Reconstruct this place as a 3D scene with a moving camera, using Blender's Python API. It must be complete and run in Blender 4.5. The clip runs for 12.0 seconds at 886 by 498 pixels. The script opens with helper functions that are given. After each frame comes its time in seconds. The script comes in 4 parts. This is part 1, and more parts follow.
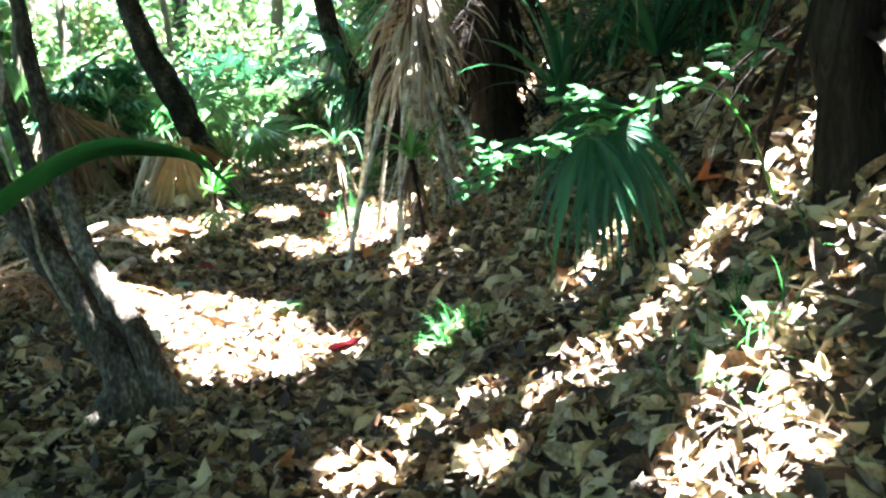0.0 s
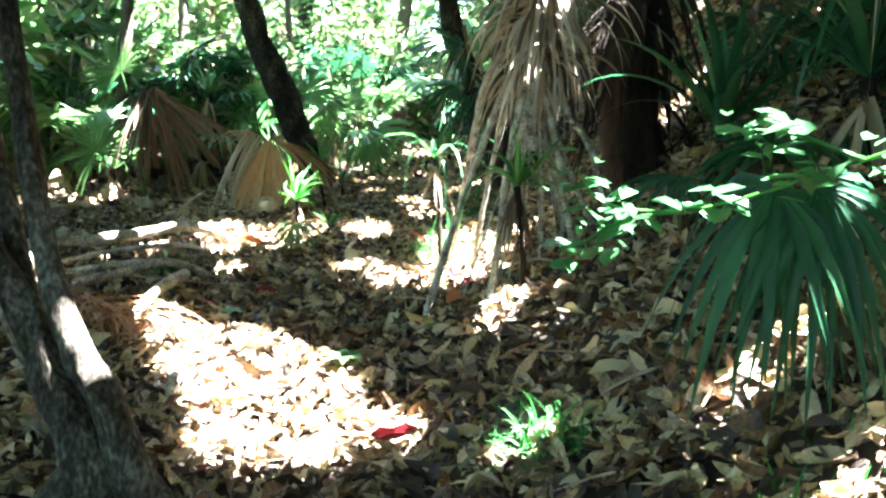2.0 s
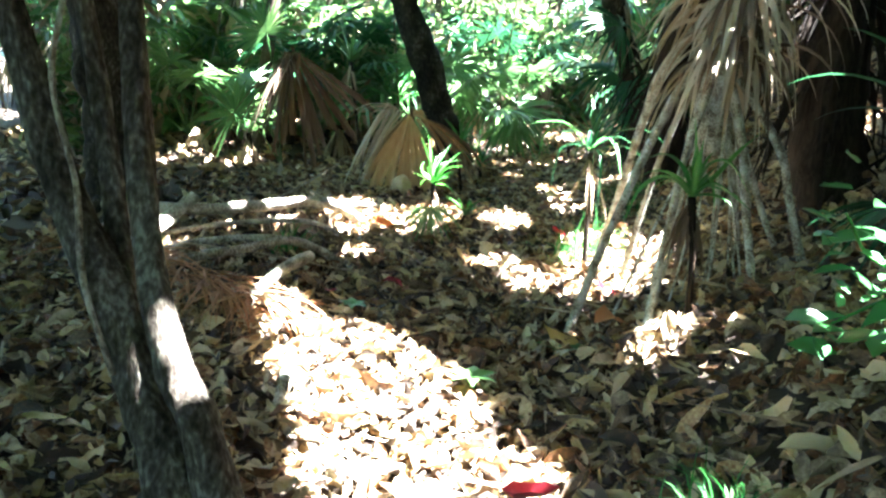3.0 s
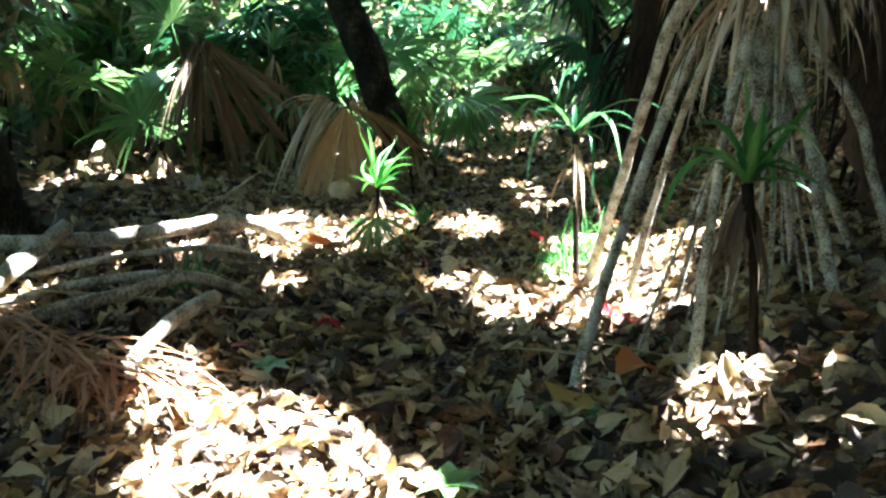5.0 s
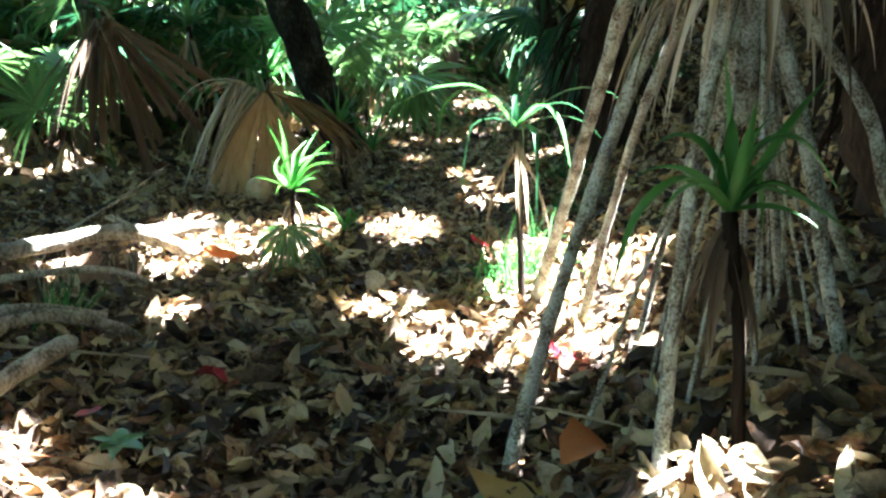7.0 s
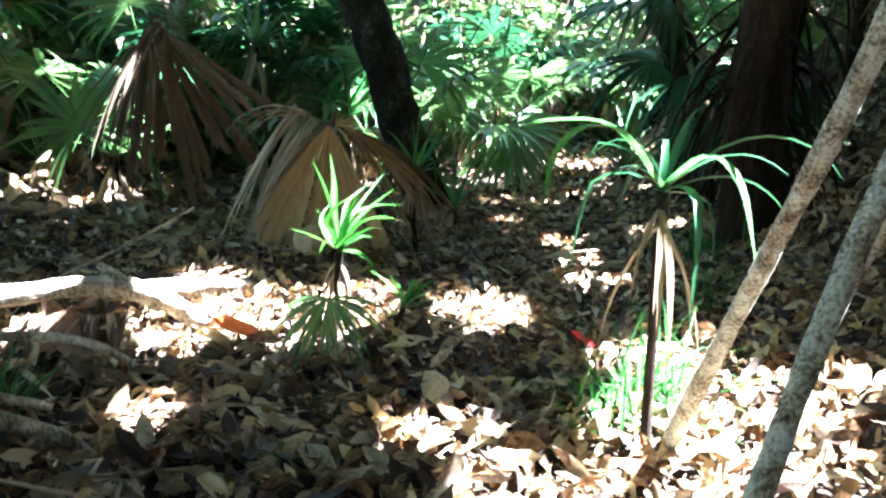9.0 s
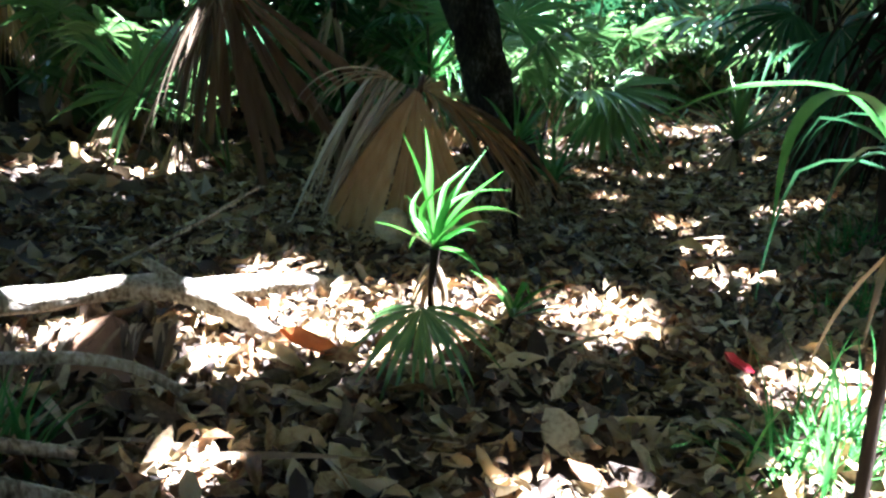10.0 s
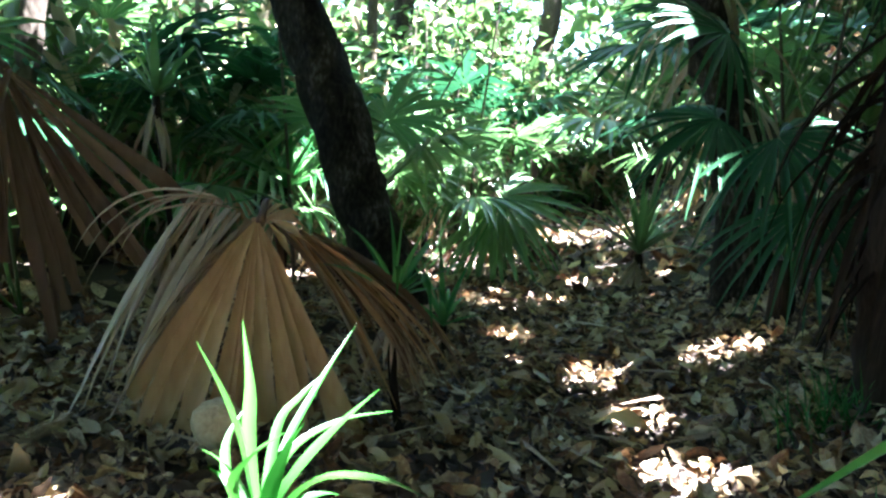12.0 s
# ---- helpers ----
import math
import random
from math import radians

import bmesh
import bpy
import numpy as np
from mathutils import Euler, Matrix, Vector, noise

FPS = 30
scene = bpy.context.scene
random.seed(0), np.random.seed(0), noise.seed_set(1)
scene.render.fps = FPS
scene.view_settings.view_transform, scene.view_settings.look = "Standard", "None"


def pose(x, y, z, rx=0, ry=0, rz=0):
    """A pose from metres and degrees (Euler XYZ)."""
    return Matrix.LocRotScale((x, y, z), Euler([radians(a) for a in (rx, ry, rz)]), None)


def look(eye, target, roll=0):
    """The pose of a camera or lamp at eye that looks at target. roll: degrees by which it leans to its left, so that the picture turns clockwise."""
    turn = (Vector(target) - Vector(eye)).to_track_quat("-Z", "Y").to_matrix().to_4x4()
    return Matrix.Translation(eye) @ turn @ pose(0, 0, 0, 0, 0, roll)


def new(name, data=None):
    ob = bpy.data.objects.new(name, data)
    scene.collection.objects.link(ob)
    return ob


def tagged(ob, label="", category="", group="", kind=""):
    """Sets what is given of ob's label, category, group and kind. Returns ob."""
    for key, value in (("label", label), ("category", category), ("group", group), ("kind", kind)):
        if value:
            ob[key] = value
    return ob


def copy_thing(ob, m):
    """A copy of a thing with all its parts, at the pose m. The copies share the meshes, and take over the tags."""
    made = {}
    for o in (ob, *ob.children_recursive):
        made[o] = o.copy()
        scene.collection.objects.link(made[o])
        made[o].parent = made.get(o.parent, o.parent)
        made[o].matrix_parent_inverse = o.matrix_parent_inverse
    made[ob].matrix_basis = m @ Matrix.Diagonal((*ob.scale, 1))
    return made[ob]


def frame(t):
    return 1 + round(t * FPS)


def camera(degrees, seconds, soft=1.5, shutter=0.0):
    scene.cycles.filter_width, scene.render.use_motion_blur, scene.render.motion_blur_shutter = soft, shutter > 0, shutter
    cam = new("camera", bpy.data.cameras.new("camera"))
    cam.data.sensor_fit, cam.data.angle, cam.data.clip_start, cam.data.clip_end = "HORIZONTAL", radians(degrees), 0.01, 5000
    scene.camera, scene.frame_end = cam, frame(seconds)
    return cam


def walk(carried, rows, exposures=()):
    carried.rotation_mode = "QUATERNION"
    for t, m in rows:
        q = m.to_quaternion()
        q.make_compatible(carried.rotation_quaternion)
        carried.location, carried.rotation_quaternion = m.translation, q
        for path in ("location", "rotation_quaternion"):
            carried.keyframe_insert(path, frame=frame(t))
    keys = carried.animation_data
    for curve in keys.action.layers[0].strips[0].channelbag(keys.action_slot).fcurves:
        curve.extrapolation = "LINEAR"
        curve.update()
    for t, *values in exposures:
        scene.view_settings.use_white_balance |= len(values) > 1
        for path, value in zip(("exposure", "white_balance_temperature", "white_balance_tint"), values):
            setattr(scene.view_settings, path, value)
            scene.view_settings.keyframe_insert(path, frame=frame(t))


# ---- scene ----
cam = camera(55.0, 12.0, soft=2.5)
EXPOSURES = [(t, stops, 5600 if t < 8 else 5350, 12 if t < 8 else 19) for t, stops in ((0.0, 6.05), (2.7, 6.1), (4.5, 5.3), (6.7, 5.45), (8.4, 6.0), (9.0, 5.55), (9.5, 4.95), (10.0, 4.88), (10.5, 5.08), (11.0, 5.1), (12.0, 5.45))]
PATH = [
    (0, (1.952, -1.608, 1.524), (1.598, 0.323, 1.143), -3.4),
    (0.5, (1.889, -1.239, 1.582), (1.551, 0.705, 1.257), -2.8),
    (1, (1.894, -0.921, 1.546), (1.412, 0.986, 1.185), 0.0),
    (1.5, (1.913, -0.589, 1.561), (1.294, 1.263, 1.129), -3.1),
    (2, (1.786, -0.254, 1.504), (1.166, 1.615, 1.152), 0.9),
    (2.5, (1.615, 0.07, 1.536), (0.793, 1.861, 1.193), 2.6),
    (2.7, (1.533, 0.165, 1.546), (0.66, 1.921, 1.157), 5.0),
    (4.3, (0.948, 1.218, 1.355), (0.031, 2.933, 0.889), 2.1),
    (4.5, (0.881, 1.363, 1.34), (0.046, 3.123, 0.886), 3.4),
    (5, (0.78, 1.678, 1.34), (-0.014, 3.466, 0.927), 1.2),
    (5.5, (0.698, 1.977, 1.359), (-0.059, 3.765, 0.878), -0.8),
    (6, (0.633, 2.175, 1.389), (0.033, 4.018, 0.895), -1.0),
    (6.5, (0.641, 2.385, 1.41), (-0.017, 4.199, 0.885), -0.9),
    (6.7, (0.646, 2.451, 1.419), (-0.056, 4.254, 0.909), 0.0),
    (8.3, (0.5, 3.279, 1.22), (-0.198, 5.106, 0.803), 2.9),
    (8.5, (0.404, 3.44, 1.233), (-0.38, 5.207, 0.723), 2.9),
    (9, (0.097, 3.794, 1.236), (-0.811, 5.541, 0.882), 4.5),
    (9.5, (-0.171, 4.088, 1.216), (-1.193, 5.766, 0.841), 4.4),
    (10, (-0.438, 4.393, 1.203), (-1.472, 6.045, 0.755), 4.4),
    (10.5, (-0.669, 4.616, 1.193), (-1.662, 6.312, 0.823), 1.8),
    (11, (-0.774, 4.939, 1.212), (-1.707, 6.686, 0.935), 2.3),
    (11.5, (-0.918, 5.291, 1.246), (-1.876, 7.027, 0.984), 2.9),
    (12, (-1.096, 5.564, 1.318), (-1.908, 7.378, 1.095), 4.7),
]

walk(cam, [(t, look(eye, target, roll)) for t, eye, target, roll in PATH], exposures=EXPOSURES)

# ---- world and sun ----
SUN = Vector((0.34, 0.10, 0.93)).normalized()
world = bpy.data.worlds.new("sky")
scene.world = world
world.use_nodes = True
sky = world.node_tree.nodes.new("ShaderNodeTexSky")
sky.sky_type = "NISHITA"
sky.sun_disc = False
sky.sun_elevation = math.asin(SUN.z)
sky.sun_rotation = math.atan2(SUN.x, SUN.y)
world.node_tree.links.new(sky.outputs["Color"], world.node_tree.nodes["Background"].inputs["Color"])
world.node_tree.nodes["Background"].inputs["Strength"].default_value = 0.05
sun = new("sun", bpy.data.lights.new("sun", "SUN"))
sun.data.energy, sun.data.angle, sun.data.color = 5.0, radians(0.53), (1.0, 0.96, 0.88)
sun.matrix_world = look(SUN * 30, (0, 0, 0))

rng = np.random.default_rng(7)


# ---- ground shape ----
def ground_z(x, y):
    """Height of the forest floor: a trail with a bank rising beside it."""
    x, y = np.asarray(x, float), np.asarray(y, float)
    d = 0.94 * x + 0.33 * (y - 4)
    z = -0.12 + 0.03 * (np.clip(y, 2.4, 25) - 3)
    up = np.clip(d, 0, 2.2)
    z = z + 0.25 * up * up + 1.1 * np.clip(d - 2.2, 0, 1.6) + 0.25 * np.clip(d - 3.8, 0, 12)
    z = z + 0.05 * np.clip(-d - 3, 0, 20)
    z = z + 0.16 * np.exp(-((x - 0.75) ** 2 + (y - 5.0) ** 2) / 0.3)
    z = z + 0.18 * np.exp(-((x + 3.0) ** 2 + (y - 8.0) ** 2) / 1.2)
    return z + 0.03 * np.sin(1.7 * x + 0.6) * np.sin(1.3 * y) + 0.015 * np.sin(4.1 * x) * np.cos(3.7 * y + 1)


def gz(x, y):
    return float(ground_z(x, y))


# ---- materials ----
def material(name, stops, rough=0.7, trans=0.0, island=False, scale=12.0, bump=0.3, wood=0.0, spec=0.3, spread=0.5, stain=0.5, shift=0.0):
    """Node material: a ramp of colours over grain, blotches and a random value for each piece; thin leaves let light through."""
    m = bpy.data.materials.new(name)
    m.use_nodes = True
    n, l = m.node_tree.nodes, m.node_tree.links
    bsdf, out = n["Principled BSDF"], n["Material Output"]
    coord = n.new("ShaderNodeTexCoord")
    mapping = n.new("ShaderNodeMapping")
    mapping.inputs["Scale"].default_value = (1, 1, 1 - wood)
    l.new(coord.outputs["Object"], mapping.inputs["Vector"])
    fine, broad = n.new("ShaderNodeTexNoise"), n.new("ShaderNodeTexNoise")
    fine.inputs["Scale"].default_value, fine.inputs["Detail"].default_value = scale * 4, 5
    broad.inputs["Scale"].default_value, broad.inputs["Detail"].default_value = scale * 0.5, 3
    l.new(mapping.outputs["Vector"], fine.inputs["Vector"])
    l.new(mapping.outputs["Vector"], broad.inputs["Vector"])
    info = n.new("ShaderNodeObjectInfo")
    pick = info.outputs["Random"]
    if island:
        geo = n.new("ShaderNodeNewGeometry")
        both = n.new("ShaderNodeMath")
        both.operation = "ADD"
        l.new(geo.outputs["Random Per Island"], both.inputs[0])
        l.new(info.outputs["Random"], both.inputs[1])
        wrap = n.new("ShaderNodeMath")
        wrap.operation = "FRACT"
        l.new(both.outputs[0], wrap.inputs[0])
        pick = wrap.outputs[0]
    a = n.new("ShaderNodeMath")
    a.operation = "MULTIPLY_ADD"
    l.new(pick, a.inputs[0])
    a.inputs[1].default_value, a.inputs[2].default_value = spread, (1 - spread) * 0.5 - stain * 0.5 + shift
    b = n.new("ShaderNodeMath")
    b.operation = "MULTIPLY_ADD"
    l.new(broad.outputs["Fac"], b.inputs[0])
    b.inputs[1].default_value = stain
    l.new(a.outputs[0], b.inputs[2])
    c = n.new("ShaderNodeMath")
    c.operation = "MULTIPLY_ADD"
    l.new(fine.outputs["Fac"], c.inputs[0])
    c.inputs[1].default_value = stain
    l.new(b.outputs[0], c.inputs[2])
    ramp = n.new("ShaderNodeValToRGB")
    els = ramp.color_ramp.elements
    while len(els) < len(stops):
        els.new(0.5)
    for k, colour in enumerate(stops):
        els[k].position = k / max(1, len(stops) - 1)
        els[k].color = (*colour, 1)
    l.new(c.outputs[0], ramp.inputs["Fac"])
    l.new(ramp.outputs["Color"], bsdf.inputs["Base Color"])
    bsdf.inputs["Roughness"].default_value = rough
    bsdf.inputs["Specular IOR Level"].default_value = spec
    if bump:
        bp = n.new("ShaderNodeBump")
        bp.inputs["Strength"].default_value, bp.inputs["Distance"].default_value = bump, 0.01
        l.new(fine.outputs["Fac"], bp.inputs["Height"])
        l.new(bp.outputs["Normal"], bsdf.inputs["Normal"])
    if trans:
        thin, mix = n.new("ShaderNodeBsdfTranslucent"), n.new("ShaderNodeMixShader")
        l.new(ramp.outputs["Color"], thin.inputs["Color"])
        mix.inputs["Fac"].default_value = trans
        l.new(bsdf.outputs["BSDF"], mix.inputs[1])
        l.new(thin.outputs["BSDF"], mix.inputs[2])
        l.new(mix.outputs["Shader"], out.inputs["Surface"])
    return m


SOIL = material("soil", [(0.012, 0.009, 0.007), (0.03, 0.022, 0.016), (0.06, 0.045, 0.03)], 0.95, scale=9, bump=0.8, spread=0)
LITTER = material("litter", [(0.010, 0.007, 0.005), (0.06, 0.041, 0.025), (0.18, 0.13, 0.072), (0.42, 0.345, 0.215), (0.42, 0.31, 0.15), (0.18, 0.088, 0.036), (0.03, 0.02, 0.013)], 0.6, 0.12, True, 14, 0.5, spread=0.95, stain=0.35)
LEAF_ORANGE = material("orange leaf", [(0.35, 0.10, 0.03), (0.50, 0.17, 0.05)], 0.55, 0.25, scale=14)
LEAF_RED = material("red leaf", [(0.16, 0.008, 0.015), (0.38, 0.025, 0.04)], 0.45, 0.25, scale=14)
LEAF_YELLOW = material("yellow leaf", [(0.35, 0.22, 0.06), (0.55, 0.38, 0.13)], 0.55, 0.25, scale=14)
BARK_DARK = material("dark bark", [(0.006, 0.005, 0.004), (0.013, 0.011, 0.009), (0.032, 0.027, 0.020), (0.11, 0.105, 0.085)], 0.95, scale=10, bump=1.0, wood=0.5, spec=0.1, spread=0.1, stain=1.3, shift=-0.65)
BARK_PALE = material("pale bark", [(0.05, 0.04, 0.028), (0.16, 0.135, 0.095), (0.33, 0.30, 0.235), (0.44, 0.42, 0.35)], 0.9, scale=18, bump=1.0, wood=0.4, spread=0.15, stain=1.5, shift=-0.75)
BARK_MID = material("brown bark", [(0.025, 0.018, 0.013), (0.07, 0.055, 0.04), (0.15, 0.13, 0.10)], 0.9, scale=9, bump=0.8, wood=0.5, spec=0.1, spread=0.2, stain=0.8, shift=-0.35)
BARK_FIBRE = material("fibrous bark", [(0.006, 0.005, 0.004), (0.016, 0.012, 0.009), (0.045, 0.034, 0.025)], 0.95, scale=16, bump=1.0, wood=0.85, spec=0.1, spread=0.3, stain=0.9, shift=-0.4)
ROOT = material("root bark", [(0.04, 0.032, 0.023), (0.12, 0.10, 0.072), (0.24, 0.22, 0.17), (0.38, 0.39, 0.32), (0.50, 0.51, 0.44)], 0.9, scale=26, bump=1.0, spread=0.1, stain=1.9, shift=-0.82)
BARK_GREY = material("grey bark", [(0.013, 0.010, 0.008), (0.036, 0.029, 0.022), (0.082, 0.071, 0.054), (0.20, 0.195, 0.155)], 0.95, scale=14, bump=1.0, wood=0.5, spec=0.1, spread=0.1, stain=1.6, shift=-0.75)
DRY_DARK = material("dark dry strap leaf", [(0.022, 0.015, 0.010), (0.065, 0.045, 0.029), (0.14, 0.10, 0.064)], 0.8, 0.1, True, 9, 0.4, 0.7, spread=0.6)
STRAW = material("dry strap leaf", [(0.10, 0.065, 0.04), (0.26, 0.19, 0.115), (0.42, 0.34, 0.23)], 0.7, 0.2, True, 9, 0.4, 0.7, spread=0.6)
STRAW_PALE = material("pale dead strap leaf", [(0.14, 0.115, 0.085), (0.33, 0.28, 0.205), (0.50, 0.45, 0.36)], 0.75, 0.15, True, 9, 0.4, 0.7, spread=0.6)
FAN_TAN = material("dry tan fan leaf", [(0.15, 0.078, 0.032), (0.34, 0.20, 0.09), (0.48, 0.33, 0.17)], 0.7, 0.35, True, 7, 0.5, 0.8, spread=0.5, stain=0.7, shift=-0.1)
FAN_BROWN = material("dry brown fan leaf", [(0.042, 0.023, 0.013), (0.105, 0.058, 0.033), (0.20, 0.12, 0.07)], 0.75, 0.25, True, 7, 0.5, 0.8, spread=0.4)
GREEN_STRAP = material("green strap leaf", [(0.012, 0.065, 0.014), (0.028, 0.13, 0.028), (0.08, 0.22, 0.05)], 0.42, 0.4, True, 6, 0.15, 0.8, 0.3, spread=0.6)
GREEN_FAN = material("green fan leaf", [(0.022, 0.07, 0.022), (0.055, 0.14, 0.042), (0.12, 0.22, 0.065)], 0.32, 0.35, True, 5, 0.25, 0.8, 0.6, spread=0.5)
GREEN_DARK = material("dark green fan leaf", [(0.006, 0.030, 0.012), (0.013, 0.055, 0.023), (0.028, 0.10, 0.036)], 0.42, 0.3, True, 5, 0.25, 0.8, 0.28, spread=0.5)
GREEN_LEAF = material("green leaf", [(0.02, 0.06, 0.018), (0.06, 0.13, 0.035), (0.14, 0.22, 0.06)], 0.33, 0.38, True, 6, 0.2, 0, 0.6, spread=0.8, stain=0.2)
GREEN_BRIGHT = material("young green leaf", [(0.012, 0.085, 0.009), (0.042, 0.165, 0.019)], 0.38, 0.28, True, 6, 0.1, 0, 0.4, spread=0.8, stain=0.2)
TWIG_LEAF = material("pale young leaf", [(0.02, 0.09, 0.022), (0.065, 0.17, 0.06)], 0.35, 0.4, True, 6, 0.1, 0, 0.5, spread=0.8, stain=0.2)
GRASS = material("grass", [(0.014, 0.08, 0.014), (0.034, 0.145, 0.03), (0.08, 0.22, 0.06)], 0.5, 0.35, True, 6, 0.1, spread=0.8, stain=0.2)
FAN_RED = material("reddish dry leaflet", [(0.16, 0.06, 0.025), (0.30, 0.13, 0.055), (0.40, 0.22, 0.11)], 0.7, 0.25, True, 8, 0.4, 0.5, spread=0.6)
HUSK = material("husk", [(0.22, 0.17, 0.10), (0.38, 0.31, 0.19), (0.48, 0.42, 0.28)], 0.85, scale=14, bump=1.0, spread=0, stain=1.1, shift=-0.5)


# ---- mesh tools ----
class Geo:
    """Vertices and faces of one mesh, in world places."""

    def __init__(self):
        self.v, self.f, self.count = [], [], 0

    def add(self, verts, faces):
        verts = np.asarray(verts, float).reshape(-1, 3)
        self.v.append(verts)
        self.f.extend([tuple(int(i) + self.count for i in f) for f in faces])
        self.count += len(verts)

    def mesh(self, name, origin=(0, 0, 0), smooth=True):
        me = bpy.data.meshes.new(name)
        me.from_pydata((np.concatenate(self.v) - np.asarray(origin, float)).tolist(), [], self.f)
        if smooth:
            me.polygons.foreach_set("use_smooth", [True] * len(me.polygons))
        me.update()
        return me


BASES = {}


def thing(name, base, label, category, group="", kind=""):
    ob = new(name)
    ob.location = base
    ob.empty_display_size = 0.1
    BASES[ob.name] = tuple(base)
    return tagged(ob, label, category, group, kind)


def part(name, geo, mat, parent, label=""):
    """Links a Geo as one mesh under a thing or under a part."""
    base = BASES[parent.name]
    ob = new(name, geo.mesh(name, base))
    ob.data.materials.append(mat)
    ob.parent = parent
    BASES[ob.name] = base
    return tagged(ob, label)


def single(name, geo, mat, base, label, category, group="", kind=""):
    """A thing of one mesh."""
    ob = new(name, geo.mesh(name, base))
    ob.location = base
    ob.data.materials.append(mat)
    BASES[ob.name] = tuple(base)
    return tagged(ob, label, category, group, kind)


def unit(v):
    v = np.asarray(v, float)
    return v / max(1e-9, np.linalg.norm(v))


def spline(pts, sub=5):
    """A smooth line through the points."""
    p = np.asarray(pts, float)
    p = np.vstack([2 * p[0] - p[1], p, 2 * p[-1] - p[-2]])
    out = []
    for i in range(1, len(p) - 2):
        for t in np.arange(sub) / sub:
            out.append(0.5 * (2 * p[i] + (p[i + 1] - p[i - 1]) * t + (2 * p[i - 1] - 5 * p[i] + 4 * p[i + 1] - p[i + 2]) * t * t + (3 * p[i] - p[i - 1] - 3 * p[i + 1] + p[i + 2]) * t ** 3))
    out.append(p[-2])
    return np.array(out)


def tube(geo, pts, radii, seg=10, sub=5, rough=0.1):
    """A tapered, uneven limb."""
    line = spline(pts, sub)
    r = np.interp(np.linspace(0, 1, len(line)), np.linspace(0, 1, len(radii)), radii)
    side = unit(np.cross(line[1] - line[0], (0.3, 0.9, 0.2)))
    verts, faces = [], []
    seed = float(line[0].sum())
    for i, c in enumerate(line):
        ahead = unit(line[min(i + 1, len(line) - 1)] - line[max(i - 1, 0)])
        side = unit(side - ahead * (side @ ahead))
        other = np.cross(ahead, side)
        for k in range(seg):
            a = 2 * math.pi * k / seg
            q = side * math.cos(a) + other * math.sin(a)
            w = 1 + rough * (noise.noise(Vector(c * 3.1 + q * 1.7) + Vector((seed, 0, 0))) + 0.6 * noise.noise(Vector(c * 11 + q * 2.5)))
            verts.append(c + q * r[i] * w)
    n = len(line)
    for i in range(n - 1):
        for k in range(seg):
            faces.append((i * seg + k, i * seg + (k + 1) % seg, (i + 1) * seg + (k + 1) % seg, (i + 1) * seg + k))
    faces.append(tuple(range(seg))[::-1])
    faces.append(tuple((n - 1) * seg + k for k in range(seg)))
    geo.add(verts, faces)
    return line


def blade(geo, base, way, length, width, droop=0.6, n=8, fold=0.25, kink=0.0, floor=None):
    """A strap leaf with a keel, arching under its weight and tapering to a point."""
    pos, d = np.array(base, float), unit(way)
    verts, faces = [], []
    step = length / n
    side = unit(np.cross(d, (0, 0, 1)) + rng.normal(0, 0.15, 3))
    for i in range(n + 1):
        f = i / n
        w = width * 0.5 * min(1, (1 - f) * 2.6 + 0.04) * (0.75 + 0.5 * math.sin(math.pi * min(1, f * 1.6)))
        side = unit(side - d * (side @ d))
        up = np.cross(side, d)
        verts += [pos - side * w + up * w * fold, pos - up * w * fold * 0.5, pos + side * w + up * w * fold]
        pull = droop * (0.25 + f) / n
        if kink and abs(f - kink) < 0.56 / n:
            pull += 1.2
        d = unit(d + np.array((0, 0, -1)) * pull * 1.3)
        pos = pos + d * step
        if floor is not None and pos[2] < floor:
            pos[2] = floor
        if i:
            a = 3 * (i - 1)
            faces += [(a, a + 1, a + 4, a + 3), (a + 1, a + 2, a + 5, a + 4)]
    geo.add(verts, faces)
    return pos


def ribbon(geo, pts, width, sub=4, fold=0.25):
    """A keeled strap leaf along a given line."""
    line = spline(pts, sub)
    verts, faces = [], []
    for i, c in enumerate(line):
        d = unit(line[min(i + 1, len(line) - 1)] - line[max(i - 1, 0)])
        side = unit(np.cross(d, (0, 0, 1)))
        up = np.cross(side, d)
        f = i / (len(line) - 1)
        w = width * 0.5 * min(1, (1 - f) * 2.2 + 0.04)
        verts += [c - side * w + up * w * fold, c - up * w * fold, c + side * w + up * w * fold]
        if i:
            a = 3 * (i - 1)
            faces += [(a, a + 1, a + 4, a + 3), (a + 1, a + 2, a + 5, a + 4)]
    geo.add(verts, faces)


